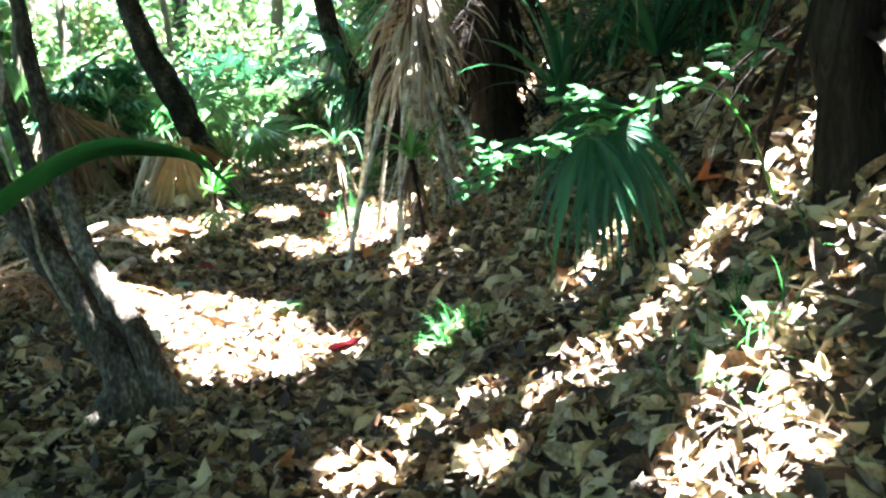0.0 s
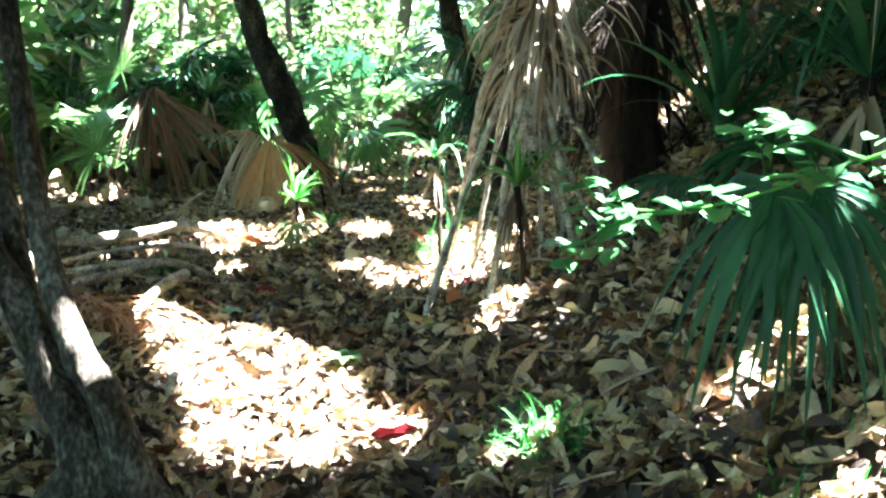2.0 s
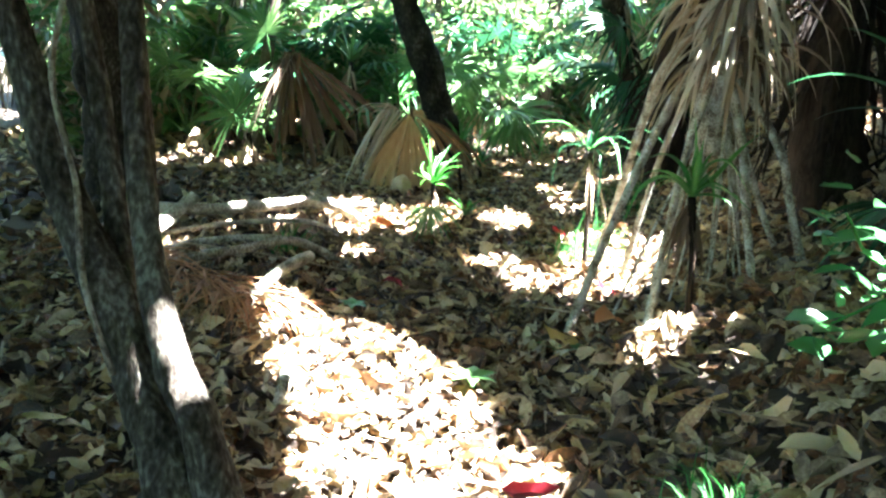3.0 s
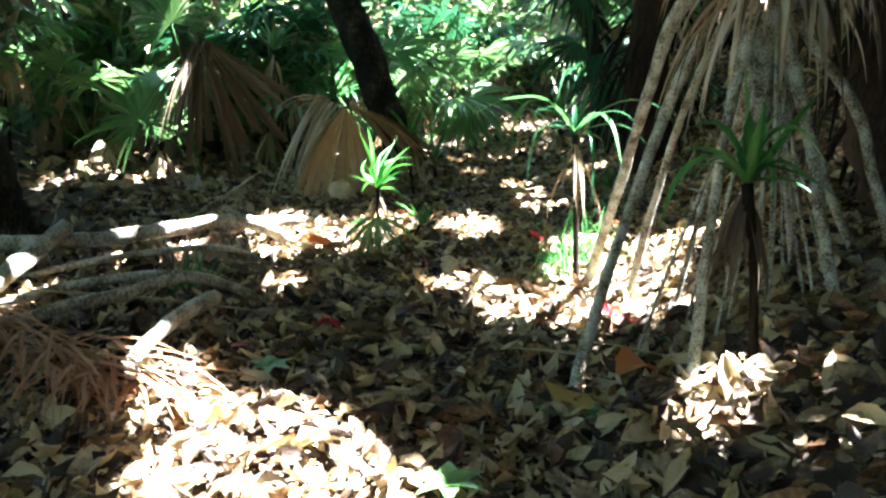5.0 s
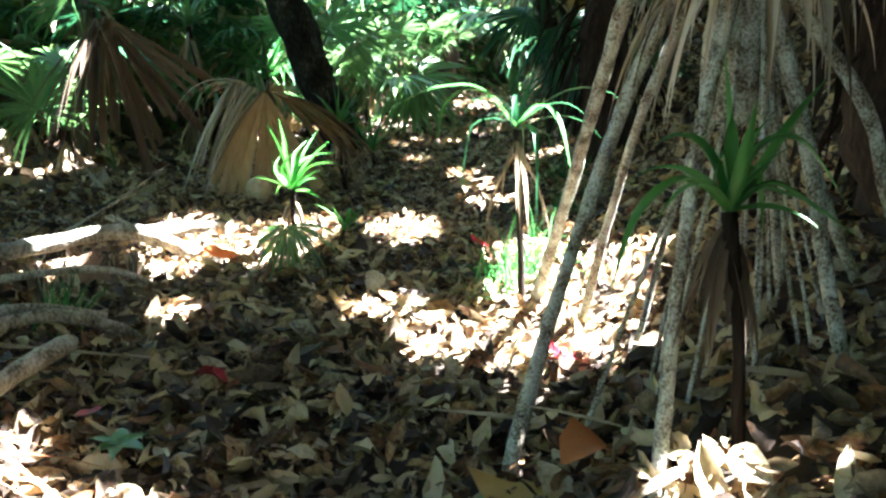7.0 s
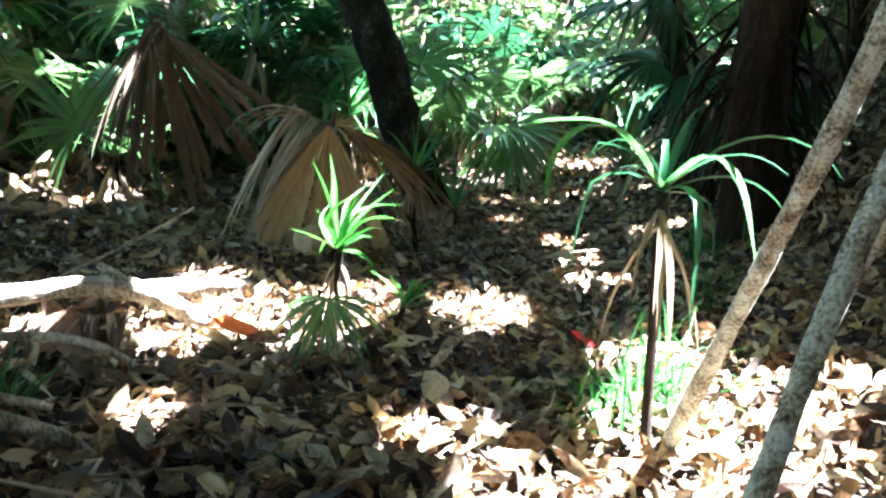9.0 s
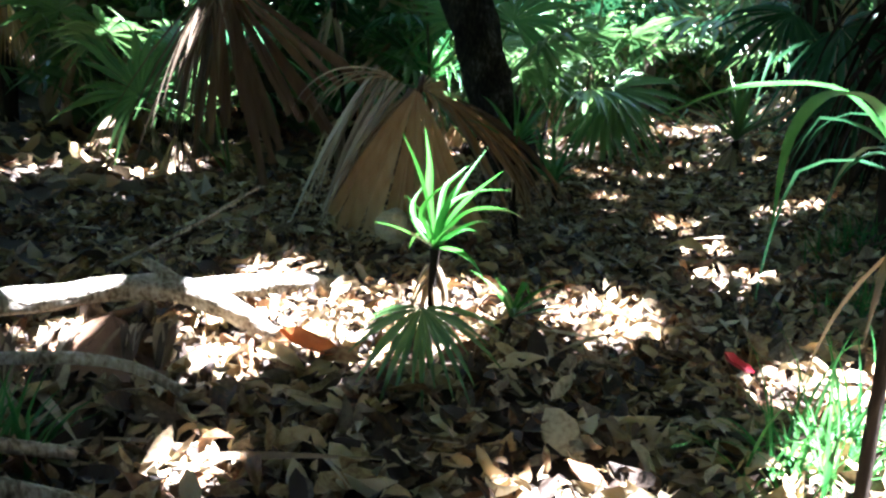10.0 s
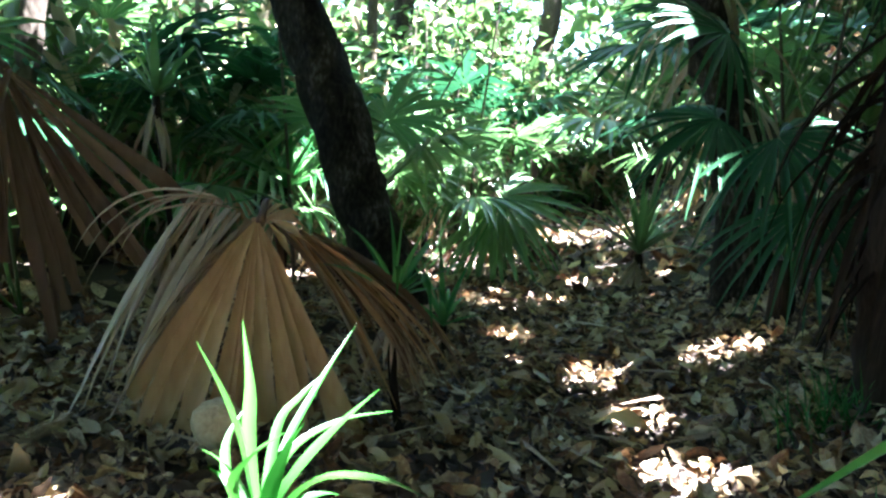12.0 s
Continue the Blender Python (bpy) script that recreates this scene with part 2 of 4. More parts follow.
def fan(geo, hub, fwd, normal, radius, span=230, count=26, droop=0.35, split=0.45, pleat=0.35, ragged=0.12, drop=0.0, floor=None, blunt=0.0):
    """A pleated fan blade: segments joined near the hub and free towards their drooping tips."""
    hub, fwd = np.asarray(hub, float), unit(fwd)
    normal = unit(np.asarray(normal, float) - fwd * (np.asarray(normal, float) @ fwd))
    side = np.cross(normal, fwd)
    da = radians(span) / count
    for k in range(count):
        if rng.random() < drop:
            continue
        a = -radians(span) / 2 + (k + 0.5) * da + rng.normal(0, 0.02)
        reach = radius * (0.78 + 0.22 * math.cos(a * 0.7)) * (1 + rng.normal(0, ragged))
        d = fwd * math.cos(a) + side * math.sin(a)
        across = -fwd * math.sin(a) + side * math.cos(a)
        free = split * (0.85 + 0.3 * rng.random())
        fall = droop * (0.7 + 0.6 * rng.random())
        verts, faces = [], []
        for i, f in enumerate((0.02, 0.2, free, free + (1 - free) * 0.4, free + (1 - free) * 0.75, 1.0)):
            w = f * reach * math.tan(da / 2) * 1.04 if f <= free + 1e-6 else free * reach * math.tan(da / 2) * max((1 - f) / (1 - free) * 1.1, blunt * (0.6 + 0.6 * rng.random())) + 0.002
            c = hub + d * f * reach + np.array((0, 0, -1)) * fall * radius * f ** 2.4 - normal * 0.10 * radius * f * f
            lift = normal * w * pleat
            three = [c - across * w + lift, c - lift, c + across * w + lift]
            if floor is not None:
                for q in three:
                    q[2] = max(q[2], floor)
            verts += three
            if i:
                b = 3 * (i - 1)
                faces += [(b, b + 1, b + 4, b + 3), (b + 1, b + 2, b + 5, b + 4)]
        geo.add(verts, faces)


def leaf_cloud(centres, length, width, flat=0.5, hang=0.3, curl=0.15):
    """Many folded oval leaves, joined: vertices and faces as arrays."""
    p = np.asarray(centres, float)
    n = len(p)
    a = rng.uniform(0, 2 * math.pi, n)
    d = np.stack([np.cos(a), np.sin(a), rng.normal(-hang, flat, n)], 1)
    d /= np.linalg.norm(d, axis=1, keepdims=True)
    up = np.stack([rng.normal(0, flat, n), rng.normal(0, flat, n), np.ones(n)], 1)
    s = np.cross(d, up)
    s /= np.linalg.norm(s, axis=1, keepdims=True) + 1e-9
    u = np.cross(s, d)
    size = np.exp(rng.normal(-0.05, 0.38, n)).clip(0.35, 2.2)[:, None]
    L, W = length * size, width * size * rng.uniform(0.8, 1.2, n)[:, None]
    rows = [(-0.5, 0, 0), (-0.2, -0.5, curl), (0.2, -0.42, curl), (0.5, 0, -curl), (0.2, 0.42, curl), (-0.2, 0.5, curl)]
    v = np.stack([p + d * L * x + s * W * y + u * W * z for x, y, z in rows], 1).reshape(-1, 3)
    base = (np.arange(n) * 6)[:, None]
    f = np.concatenate([base + np.array([[0, 1, 2, 3]]), base + np.array([[0, 3, 4, 5]])])
    return v, f


def cloud_geo(centres, length, width, **more):
    g = Geo()
    v, f = leaf_cloud(centres, length, width, **more)
    g.v, g.count, g.f = [v], len(v), f.tolist()
    return g


# ---- ground ----
g = Geo()
xs = np.concatenate([np.linspace(-220, -16, 12), np.linspace(-14, 12, 131), np.linspace(14, 220, 12)])
ys = np.concatenate([np.linspace(-220, -8, 12), np.linspace(-6, 28, 171), np.linspace(30, 220, 12)])
gx, gy = np.meshgrid(xs, ys)
cols = len(xs)
g.add(np.stack([gx, gy, ground_z(gx, gy) - 0.012], -1).reshape(-1, 3), [(r * cols + c, r * cols + c + 1, (r + 1) * cols + c + 1, (r + 1) * cols + c) for r in range(len(ys) - 1) for c in range(cols - 1)])
ground = single("ground", g, SOIL, (0, 0, 0), "dark forest soil with a trail and a rising bank", "ground", kind="structure")

# ---- open spots in the canopy, by where the sun falls through them on the ground ----
GAPS_BANK = [(1.47, 1.58, 0.12), (0.92, 1.6, 0.16), (1.82, 2.2, 0.11), (2.37, 1.14, 0.18), (2.4, 0.92, 0.14), (2.0, 2.02, 0.08), (2.24, 2.3, 0.07), (2.86, 2.06, 0.06), (1.81, 2.55, 0.07), (2.64, 2.45, 0.17), (1.94, 2.98, 0.12), (2.84, 1.7, 0.1), (0.9, 4.43, 0.05), (0.88, 5.45, 0.05), (1.0, 3.1, 0.12), (1.3, 2.15, 0.13), (1.0, 2.15, 0.1), (1.75, 2.0, 0.11), (1.08, 3.08, 0.08), (2.2, 2.03, 0.08), (2.49, 2.0, 0.06), (2.4, 1.52, 0.1), (1.26, 7.26, 0.2), (3.03, 3.65, 0.06), (2.77, 2.93, 0.06), (2.66, 4.88, 0.07), (3.1, 3.27, 0.05), (2.35, 6.57, 0.12), (1.51, 10.08, 0.2), (2.8, 1.75, 0.08), (0.91, 4.41, 0.04), (1.47, 3.61, 0.07)]  # the bank
GAPS_START = [(-0.17, 3.2, 0.45), (-0.9, 3.9, 0.42), (-0.45, 3.55, 0.45), (-1.5, 4.2, 0.19), (-1.85, 4.5, 0.16), (-1.05, 4.2, 0.25), (0.5, 4.72, 0.13), (0.61, 4.52, 0.05), (0.81, 4.44, 0.05), (-3.34, 4.68, 0.14), (-3.1, 4.3, 0.13), (-0.85, 2.15, 0.05), (-0.72, 2.2, 0.07), (-0.57, 2.2, 0.08), (-1.3, 2.12, 0.03), (-1.1, 2.15, 0.03), (-1.42, 2.37, 0.03), (-1.82, 2.28, 0.03), (-1.15, 2.58, 0.02), (0.3, 3.3, 0.16), (-0.78, 4.55, 0.05)]  # the first bend
GAPS_ROOTS = [(0.84, 5.75, 0.06), (-0.15, 5.3, 0.08), (-0.12, 5.1, 0.09), (-1.3, 6.4, 0.15), (-1.1, 6.64, 0.08), (-0.72, 6.08, 0.2), (-0.35, 6.95, 0.32), (-0.6, 6.98, 0.22), (-0.13, 5.9, 0.25), (0.05, 6.0, 0.2), (-0.15, 6.35, 0.25), (-0.42, 6.5, 0.18), (-0.3, 6.63, 0.22), (-0.84, 6.2, 0.2), (-0.37, 6.77, 0.28), (-0.52, 6.96, 0.3), (-1.21, 6.48, 0.11), (-2.17, 5.87, 0.08), (-1.79, 6.31, 0.06), (-2.17, 5.87, 0.1), (-1.2, 4.94, 0.05)]  # beside the stilt roots
GAPS_LOG = [(-3.42, 5.04, 0.12), (-2.4, 7.05, 0.35), (-2.85, 6.8, 0.28), (-2.66, 6.55, 0.22), (-3.2, 6.1, 0.17), (-3.45, 5.75, 0.1), (-3.09, 7.2, 0.15)]  # round the fallen branch
GAPS_BEYOND = [(-0.75, 7.6, 0.2), (-3.75, 8.1, 0.05), (-2.3, 7.4, 0.22), (-1.75, 7.8, 0.26), (-1.5, 8.9, 0.16), (-1.8, 9.6, 0.15), (-2.2, 10.2, 0.15), (-1.6, 10.82, 0.18), (-3.9, 16.8, 0.7), (-2.85, 10.7, 0.15), (-0.89, 7.57, 0.14), (-3.6, 8.12, 0.03), (-6.0, 8.5, 0.15), (-5.34, 8.14, 0.1), (-2.65, 10.05, 0.08)]  # the trail beyond
OPEN_SPOTS = GAPS_BANK + GAPS_START + GAPS_ROOTS + GAPS_LOG + GAPS_BEYOND
flecks = np.random.default_rng(5)
OPEN_SPOTS += [(flecks.uniform(-4.5, 2.2), flecks.uniform(3.6, 11.0), flecks.uniform(0.015, 0.05)) for k in range(45)]
GAPS = np.array(OPEN_SPOTS)
GAP_Z = ground_z(GAPS[:, 0], GAPS[:, 1])


def in_sun_way(p, margin=0.0):
    """For each of the points: whether its shadow falls on an open spot."""
    p = np.asarray(p, float).reshape(-1, 3)
    hit = np.zeros(len(p), bool)
    for (x, y, r), z in zip(GAPS, GAP_Z):
        rise = p[:, 2] - z
        hit |= (np.hypot(p[:, 0] - SUN.x / SUN.z * rise - x, p[:, 1] - SUN.y / SUN.z * rise - y) < r + margin) & (rise > 0.6)
    return hit


# ---- trees ----
TREES = []


def tree(name, base, stems, mat, label, limbs=4, top=7.0, group="", buttress=0.0):
    """stems: lists of (points, radii). Limbs reach on into the crown, which is made with the canopy."""
    t = thing(name, base, label, "tree", group)
    for k, (pts, radii) in enumerate(stems):
        g = Geo()
        tube(g, pts, radii, 14, 8, 0.3)
        part("trunk" if k == 0 else "stem", g, mat, t)
        end, r = np.array(pts[-1]), radii[-1]
        way = unit(np.array(pts[-1]) - np.array(pts[-2]))
        for j in range(limbs if k == 0 else 1):
            a = rng.uniform(0, 2 * math.pi)
            out = np.array((math.cos(a), math.sin(a), 0.7))
            p1 = end + way * 0.5 + out * rng.uniform(0.5, 0.9)
            p2 = p1 + out * rng.uniform(0.7, 1.3) + (0, 0, 0.4)
            if in_sun_way([end, p1, (p1 + p2) / 2, p2], 0.1).any():
                continue
            g = Geo()
            tube(g, [end - way * 0.2, p1, p2], [r * 0.8, r * 0.5, r * 0.15], 7, 4, 0.15)
            part("limb", g, mat, t)
    if buttress:
        for j in range(6):
            a = rng.uniform(0, 2 * math.pi)
            q = np.array(base) + np.array((math.cos(a), math.sin(a), 0)) * buttress * rng.uniform(1.8, 3.2)
            q[2] = gz(q[0], q[1]) - 0.02
            m = (np.array(base) * 0.55 + q * 0.45)
            m[2] = gz(m[0], m[1]) + 0.03
            g = Geo()
            tube(g, [np.array(base) + (0, 0, buttress * 0.9), m, q], [buttress * 0.45, buttress * 0.3, buttress * 0.1], 8, 5, 0.2)
            part("root", g, mat, t)
    TREES.append((t, np.array(stems[0][0][-1][:2]), top))
    return t


tree("tree", (-0.42, 2.30, 0.01), [
    ([(-0.40, 2.28, -0.06), (-0.49, 2.25, 0.24), (-0.67, 2.23, 0.57), (-0.89, 2.22, 0.93), (-1.07, 2.18, 1.41), (-1.32, 2.11, 2.33), (-1.96, 1.98, 4.91)], [0.16, 0.105, 0.085, 0.068, 0.056, 0.05, 0.04]),
    ([(-0.27, 2.28, -0.01), (-0.34, 2.22, 0.35), (-0.50, 2.23, 0.58), (-0.67, 2.30, 0.97), (-0.79, 2.36, 1.46), (-0.90, 2.44, 1.96), (-0.99, 2.53, 2.57), (-0.86, 2.62, 4.91)], [0.075, 0.062, 0.055, 0.047, 0.042, 0.038, 0.036, 0.025]),
    ([(-0.70, 2.25, 0.58), (-0.83, 2.33, 0.91), (-0.92, 2.34, 1.32), (-1.02, 2.30, 1.96), (-1.18, 2.25, 3.07), (-1.23, 2.16, 4.72)], [0.06, 0.04, 0.034, 0.03, 0.028, 0.02]),
], BARK_GREY, "grey-brown many-stemmed tree leaning over the trail", buttress=0.2)
liana = thing("liana", (-0.79, 2.18, 0.70), "thin pale vine hanging along a leaning tree", "vine")
g = Geo()
tube(g, [(-0.64, 2.14, 0.49), (-0.75, 2.12, 0.79), (-0.79, 2.13, 1.09), (-0.88, 2.12, 1.41), (-0.81, 2.12, 1.78), (-0.95, 2.16, 2.52), (-1.23, 2.21, 3.44)], [0.012, 0.011, 0.010, 0.010, 0.009, 0.008, 0.006], 7, 6, 0.2)
part("stem", g, BARK_PALE, liana)
tree("tree", (-3.82, 10.9, 0.1), [([(-3.78, 10.95, -0.05), (-3.95, 10.9, 0.5), (-4.2, 10.85, 1.1), (-4.5, 10.8, 1.85), (-4.85, 10.7, 2.8), (-5.6, 10.5, 6.0)], [0.26, 0.215, 0.205, 0.195, 0.18, 0.13])],
     BARK_DARK, "dark leaning tree trunk behind dead palm leaves", buttress=0.2)
tree("tree", (1.2, 6.3, gz(1.2, 6.3)), [([(1.2, 6.3, gz(1.2, 6.3) - 0.1), (1.1, 6.32, 1.2), (1.04, 6.33, 1.95), (1.25, 6.36, 2.6), (3.0, 6.8, 5.6)], [0.25, 0.22, 0.2, 0.16, 0.09])],
     BARK_FIBRE, "dark fibrous trunk standing on the bank", buttress=0.15)
tree("tree", (3.02, 2.1, gz(3.02, 2.1)), [([(3.02, 2.1, gz(3.02, 2.1) - 0.2), (2.98, 2.12, 1.35), (2.97, 2.12, 1.8), (3.4, 2.2, 2.6), (4.9, 2.5, 5.4)], [0.18, 0.13, 0.125, 0.12, 0.09])],
     BARK_FIBRE, "dark fibrous trunk on the steep bank")
tree("tree", (-4.85, 6.0, -0.03), [([(-4.8, 6.0, -0.1), (-4.9, 5.96, 0.5), (-4.99, 5.93, 1.0), (-5.05, 5.9, 1.6), (-5.2, 5.9, 3.0), (-5.3, 6.1, 6.0)], [0.34, 0.26, 0.24, 0.23, 0.2, 0.14])],
     BARK_DARK, "dark tree trunk with surface roots", buttress=0.28)
tree("tree", (-5.4, 17.85, 0.35), [([(-5.4, 17.85, 0.2), (-5.35, 17.85, 1.3), (-5.28, 17.8, 2.4), (-5.1, 17.7, 3.7), (-4.9, 17.6, 6.5)], [0.2, 0.17, 0.15, 0.14, 0.1])], BARK_MID, "slim grey tree trunk beside the trail", group="slim trees")
tree("tree", (-7.0, 17.1, 0.4), [([(-7.0, 17.1, 0.2), (-7.1, 17.0, 1.5), (-7.2, 17.0, 2.7), (-7.1, 16.9, 3.6), (-7.0, 16.9, 6.5)], [0.22, 0.2, 0.18, 0.16, 0.1])], BARK_DARK, "slim dark tree trunk in the undergrowth", group="slim trees")
tree("tree", (-1.65, 11.9, gz(-1.65, 11.9)), [([(-1.6, 11.9, 0.3), (-1.68, 11.8, 1.2), (-1.8, 11.7, 1.8), (-2.05, 11.6, 2.5), (-2.6, 11.4, 5.5)], [0.2, 0.17, 0.16, 0.15, 0.1])], BARK_DARK, "dark trunk rising behind fan palms", group="")
tree("tree", (-0.7, 9.75, gz(-0.7, 9.75)), [([(-0.7, 9.75, 0.2), (-0.72, 9.7, 1.0), (-0.76, 9.65, 1.8), (-0.4, 9.7, 2.6), (1.8, 10.2, 5.8)], [0.24, 0.2, 0.18, 0.16, 0.1])],
     BARK_FIBRE, "dark fibrous trunk with hanging dead leaves on the bank", buttress=0.12)
for x, y, r, lean in ((-9.0, 12.0, 0.14, 0.3), (-7.6, 13.2, 0.1, -0.2), (-10.5, 16.0, 0.18, 0.2), (-3.3, 20.0, 0.16, -0.3), (-1.8, 18.0, 0.12, 0.3), (0.5, 14.0, 0.2, 0.2), (-8.4, 20.5, 0.15, 0.1), (3.4, 8.5, 0.2, 0.0), (2.2, 11.0, 0.15, 0.2), (-6.5, 9.8, 0.09, 0.5), (-5.9, 14.2, 0.07, -0.4), (-11.5, 10.0, 0.14, 0.2), (4.2, -1.0, 0.2, 0.1), (-3.5, -1.5, 0.2, 0.1)):
    z = gz(x, y)
    tree("tree", (x, y, z), [([(x, y, z - 0.1), (x + lean * 0.4, y, z + 1.3), (x + lean * 0.6, y + 0.1, z + 2.8), (x + lean * 1.4, y + 0.2, z + 6.0)], [r * 1.2, r, r * 0.9, r * 0.5])],
         BARK_DARK if r > 0.13 else BARK_MID, "slim forest tree trunk among undergrowth", 3, group="slim trees")

# ---- canopy with gaps where the sun comes through ----
# Overhead leaves mostly out of view, spread wide to hold back skylight.
count = 135000
inner = np.arange(count) < 92000
cx = np.where(inner, rng.uniform(-6, 8, count), rng.uniform(-12, 13, count))
cy, cz = np.where(inner, rng.uniform(-4, 12, count), rng.uniform(-9, 25, count)), rng.uniform(4.2, 7.4, count)
fx, fy = cx - SUN.x / SUN.z * (cz - 0.1), cy - SUN.y / SUN.z * (cz - 0.1)
patch = np.array([noise.noise(Vector((a * 1.5, b * 1.5, 0.3))) + 0.6 * noise.noise(Vector((a * 4.1, b * 4.1, 2.3))) for a, b in zip(fx, fy)])
# Density by region, tuned to light or shade what stands below.
thick = np.where(fx < -5.6, 0.06, np.where((fx < -4.3) & (fy > 9.4), 0.08, np.where((fy < 12.6) | ((fx > -3.2) & (fy < 14.2)), 2.0, np.where(fy < 16, 0.9, 0.65))))
# Packed here to keep the sun off the dark leaning trunk.
thick = np.where((fx > -6.1) & (fx < -3.9) & (fy > 10.0) & (fy < 11.3), 2.0, thick)
keep = patch < thick
crown = np.stack([cx, cy, cz], 1)[keep]
near = np.argmin(np.stack([np.hypot(crown[:, 0] - p[0], crown[:, 1] - p[1]) for _, p, _ in TREES]), 0)
for k, (t, _, _) in enumerate(TREES):
    if (near == k).any():
        v, f = leaf_cloud(crown[near == k], 0.34, 0.19, flat=0.35, hang=0.2)
        v = v.reshape(-1, 6, 3)
        mid = v.mean(1)
        shade = np.any([in_sun_way(v[:, c]) | in_sun_way((v[:, c] + mid) / 2) for c in range(6)] + [in_sun_way(mid)], 0)
        v = v[~shade]
        g = Geo()
        base = (np.arange(len(v)) * 6)[:, None]
        g.v, g.count = [v.reshape(-1, 3)], 6 * len(v)
        g.f = np.concatenate([base + np.array([[0, 1, 2, 3]]), base + np.array([[0, 3, 4, 5]])]).tolist()
        part("crown", g, GREEN_LEAF, t)


def shades_gap(x, y, high=2.6, wide=0.9):
    """Whether a plant here would stand in the sun's way to an open spot of the trail."""
    z = gz(x, y)
    for k in (0.1, 0.4, 0.7, 1.0):
        u, v = x - SUN.x / SUN.z * (z + high * k), y - SUN.y / SUN.z * (z + high * k)
        if any(math.hypot(u - a, v - b) < r + wide for a, b, r in OPEN_SPOTS if r > 0.055):
            return True
    return False


rng = np.random.default_rng(23)

# ---- woods all round, beyond the trail ----
# Runs on unseen behind the start, to close off low skylight.
n = 46000
a, r = rng.uniform(0, 2 * math.pi, n), 17 + 13 * rng.random(n) ** 0.8
wx, wy = -2 + r * np.cos(a), 7 + r * np.sin(a)
clump = np.sin(wx * 1.1) * np.sin(wy * 0.9 + 1) * 0.5 + 0.5
wz = ground_z(wx, wy) + rng.random(n) ** 1.3 * (5 + 6 * clump)
single("far_woods", cloud_geo(np.stack([wx, wy, wz], 1), 0.42, 0.22, flat=0.6), GREEN_LEAF, (0, 0, 0), "dense green woodland foliage around the trail", "woods", kind="stuff")


# ---- plants ----
def rosette(t, base, count, length, width, mat, spread=(0.25, 1.1), droop=0.7, kinks=0.15, lean=(0, 0, 0)):
    """Strap leaves round a growing point, each one a part."""
    for k in range(count):
        a = k * 2.4 + rng.uniform(-0.7, 0.7)
        e = spread[1] - (spread[1] - spread[0]) * (k / count)
        way = np.array((math.cos(a) * math.sin(e), math.sin(a) * math.sin(e), math.cos(e))) + lean
        g = Geo()
        blade(g, np.array(base) + (0, 0, 0.02 * k / count), way, length * rng.uniform(0.5, 1.2), width * rng.uniform(0.75, 1.15), droop * rng.uniform(0.3, 1.6), 9, 0.3, rng.choice([0.4, 0.5, 0.6]) if rng.random() < kinks else 0.0)
        part("leaf", g, mat, t)


def sprout(base, top, label, count=16, length=0.5, width=0.035, skirt=14, mat=None, group="pandanus sprouts", droop=0.7, stem=0.018, flare=(0.25, 1.1), dry=STRAW):
    """A young screw pine: thin stem, green rosette, dry leaves hanging below it."""
    t = thing("pandanus_sprout", base, label, "plant", group)
    g = Geo()
    mid = (np.array(base) + np.array(top)) / 2 + rng.normal(0, 0.02, 3)
    tube(g, [np.array(base) - (0, 0, 0.05), mid, top], [stem * 1.2, stem, stem * 1.3], 8, 4)
    part("stem", g, BARK_FIBRE, t)
    rosette(t, top, count, length, width, mat or GREEN_STRAP, flare, droop)
    for k in range(skirt):
        a = rng.uniform(0, 6.28)
        g = Geo()
        blade(g, np.array(top) - (0, 0, 0.03 + 0.1 * rng.random()), (0.5 * math.cos(a), 0.5 * math.sin(a), -0.6), length * rng.uniform(0.45, 0.9), width * 0.8, 2.2, 7, 0.5, floor=gz(base[0], base[1]) + 0.01)
        part("dry_leaf", g, dry, t)
    return t


def fan_palm(base, leaves, label, mat, radius=0.5, group="fan palms", stem=0.0, high=0.8, count=24, droop=0.3, withered=0):
    """leaves: number, or list of (hub, forward, normal)."""
    t = thing("fan_palm", base, label, "palm", group)
    if stem:
        g = Geo()
        tube(g, [np.array(base) - (0, 0, 0.1), np.array(base) + (0, 0, stem)], [0.09, 0.07], 10, 4, 0.4)
        part("stem", g, BARK_FIBRE, t)
    if isinstance(leaves, int):
        made = []
        for k in range(leaves):
            a, e = k * 2.4 + rng.uniform(-0.4, 0.4), rng.uniform(0.35, 1.2)
            d = np.array((math.cos(a) * math.sin(e), math.sin(a) * math.sin(e), math.cos(e)))
            made.append((np.array(base) + (0, 0, stem) + d * high * rng.uniform(0.7, 1.15), d + (0, 0, -0.35), (-d[0], -d[1], 1.2)))
        leaves = made
    for hub, fwd, normal in leaves:
        g = Geo()
        fan(g, hub, fwd, normal, radius * rng.uniform(0.85, 1.15), rng.uniform(210, 290), count, droop)
        leaf = part("leaf", g, mat, t)
        g = Geo()
        root = np.array(base, float) + (0, 0, stem)
        hub = np.array(hub, float)
        tube(g, [root, root * 0.45 + hub * 0.55 + (0, 0, 0.12 * np.linalg.norm(hub - root)), hub], [0.012, 0.009, 0.006], 6, 4, 0)
        part("petiole", g, GREEN_FAN, leaf)
    for k in range(withered):
        a = rng.uniform(0, 6.28)
        d = np.array((math.cos(a), math.sin(a), 0))
        g = Geo()
        fan(g, np.array(base) + (0, 0, stem + 0.15) + d * 0.3, d * 0.35 + (0, 0, -1), d + (0, 0, 0.2), radius * 0.7, 70, 9, 0.1, 0.4, 0.4, 0.15)
        part("dead_leaf", g, FAN_TAN if k % 2 else STRAW, t)
    return t


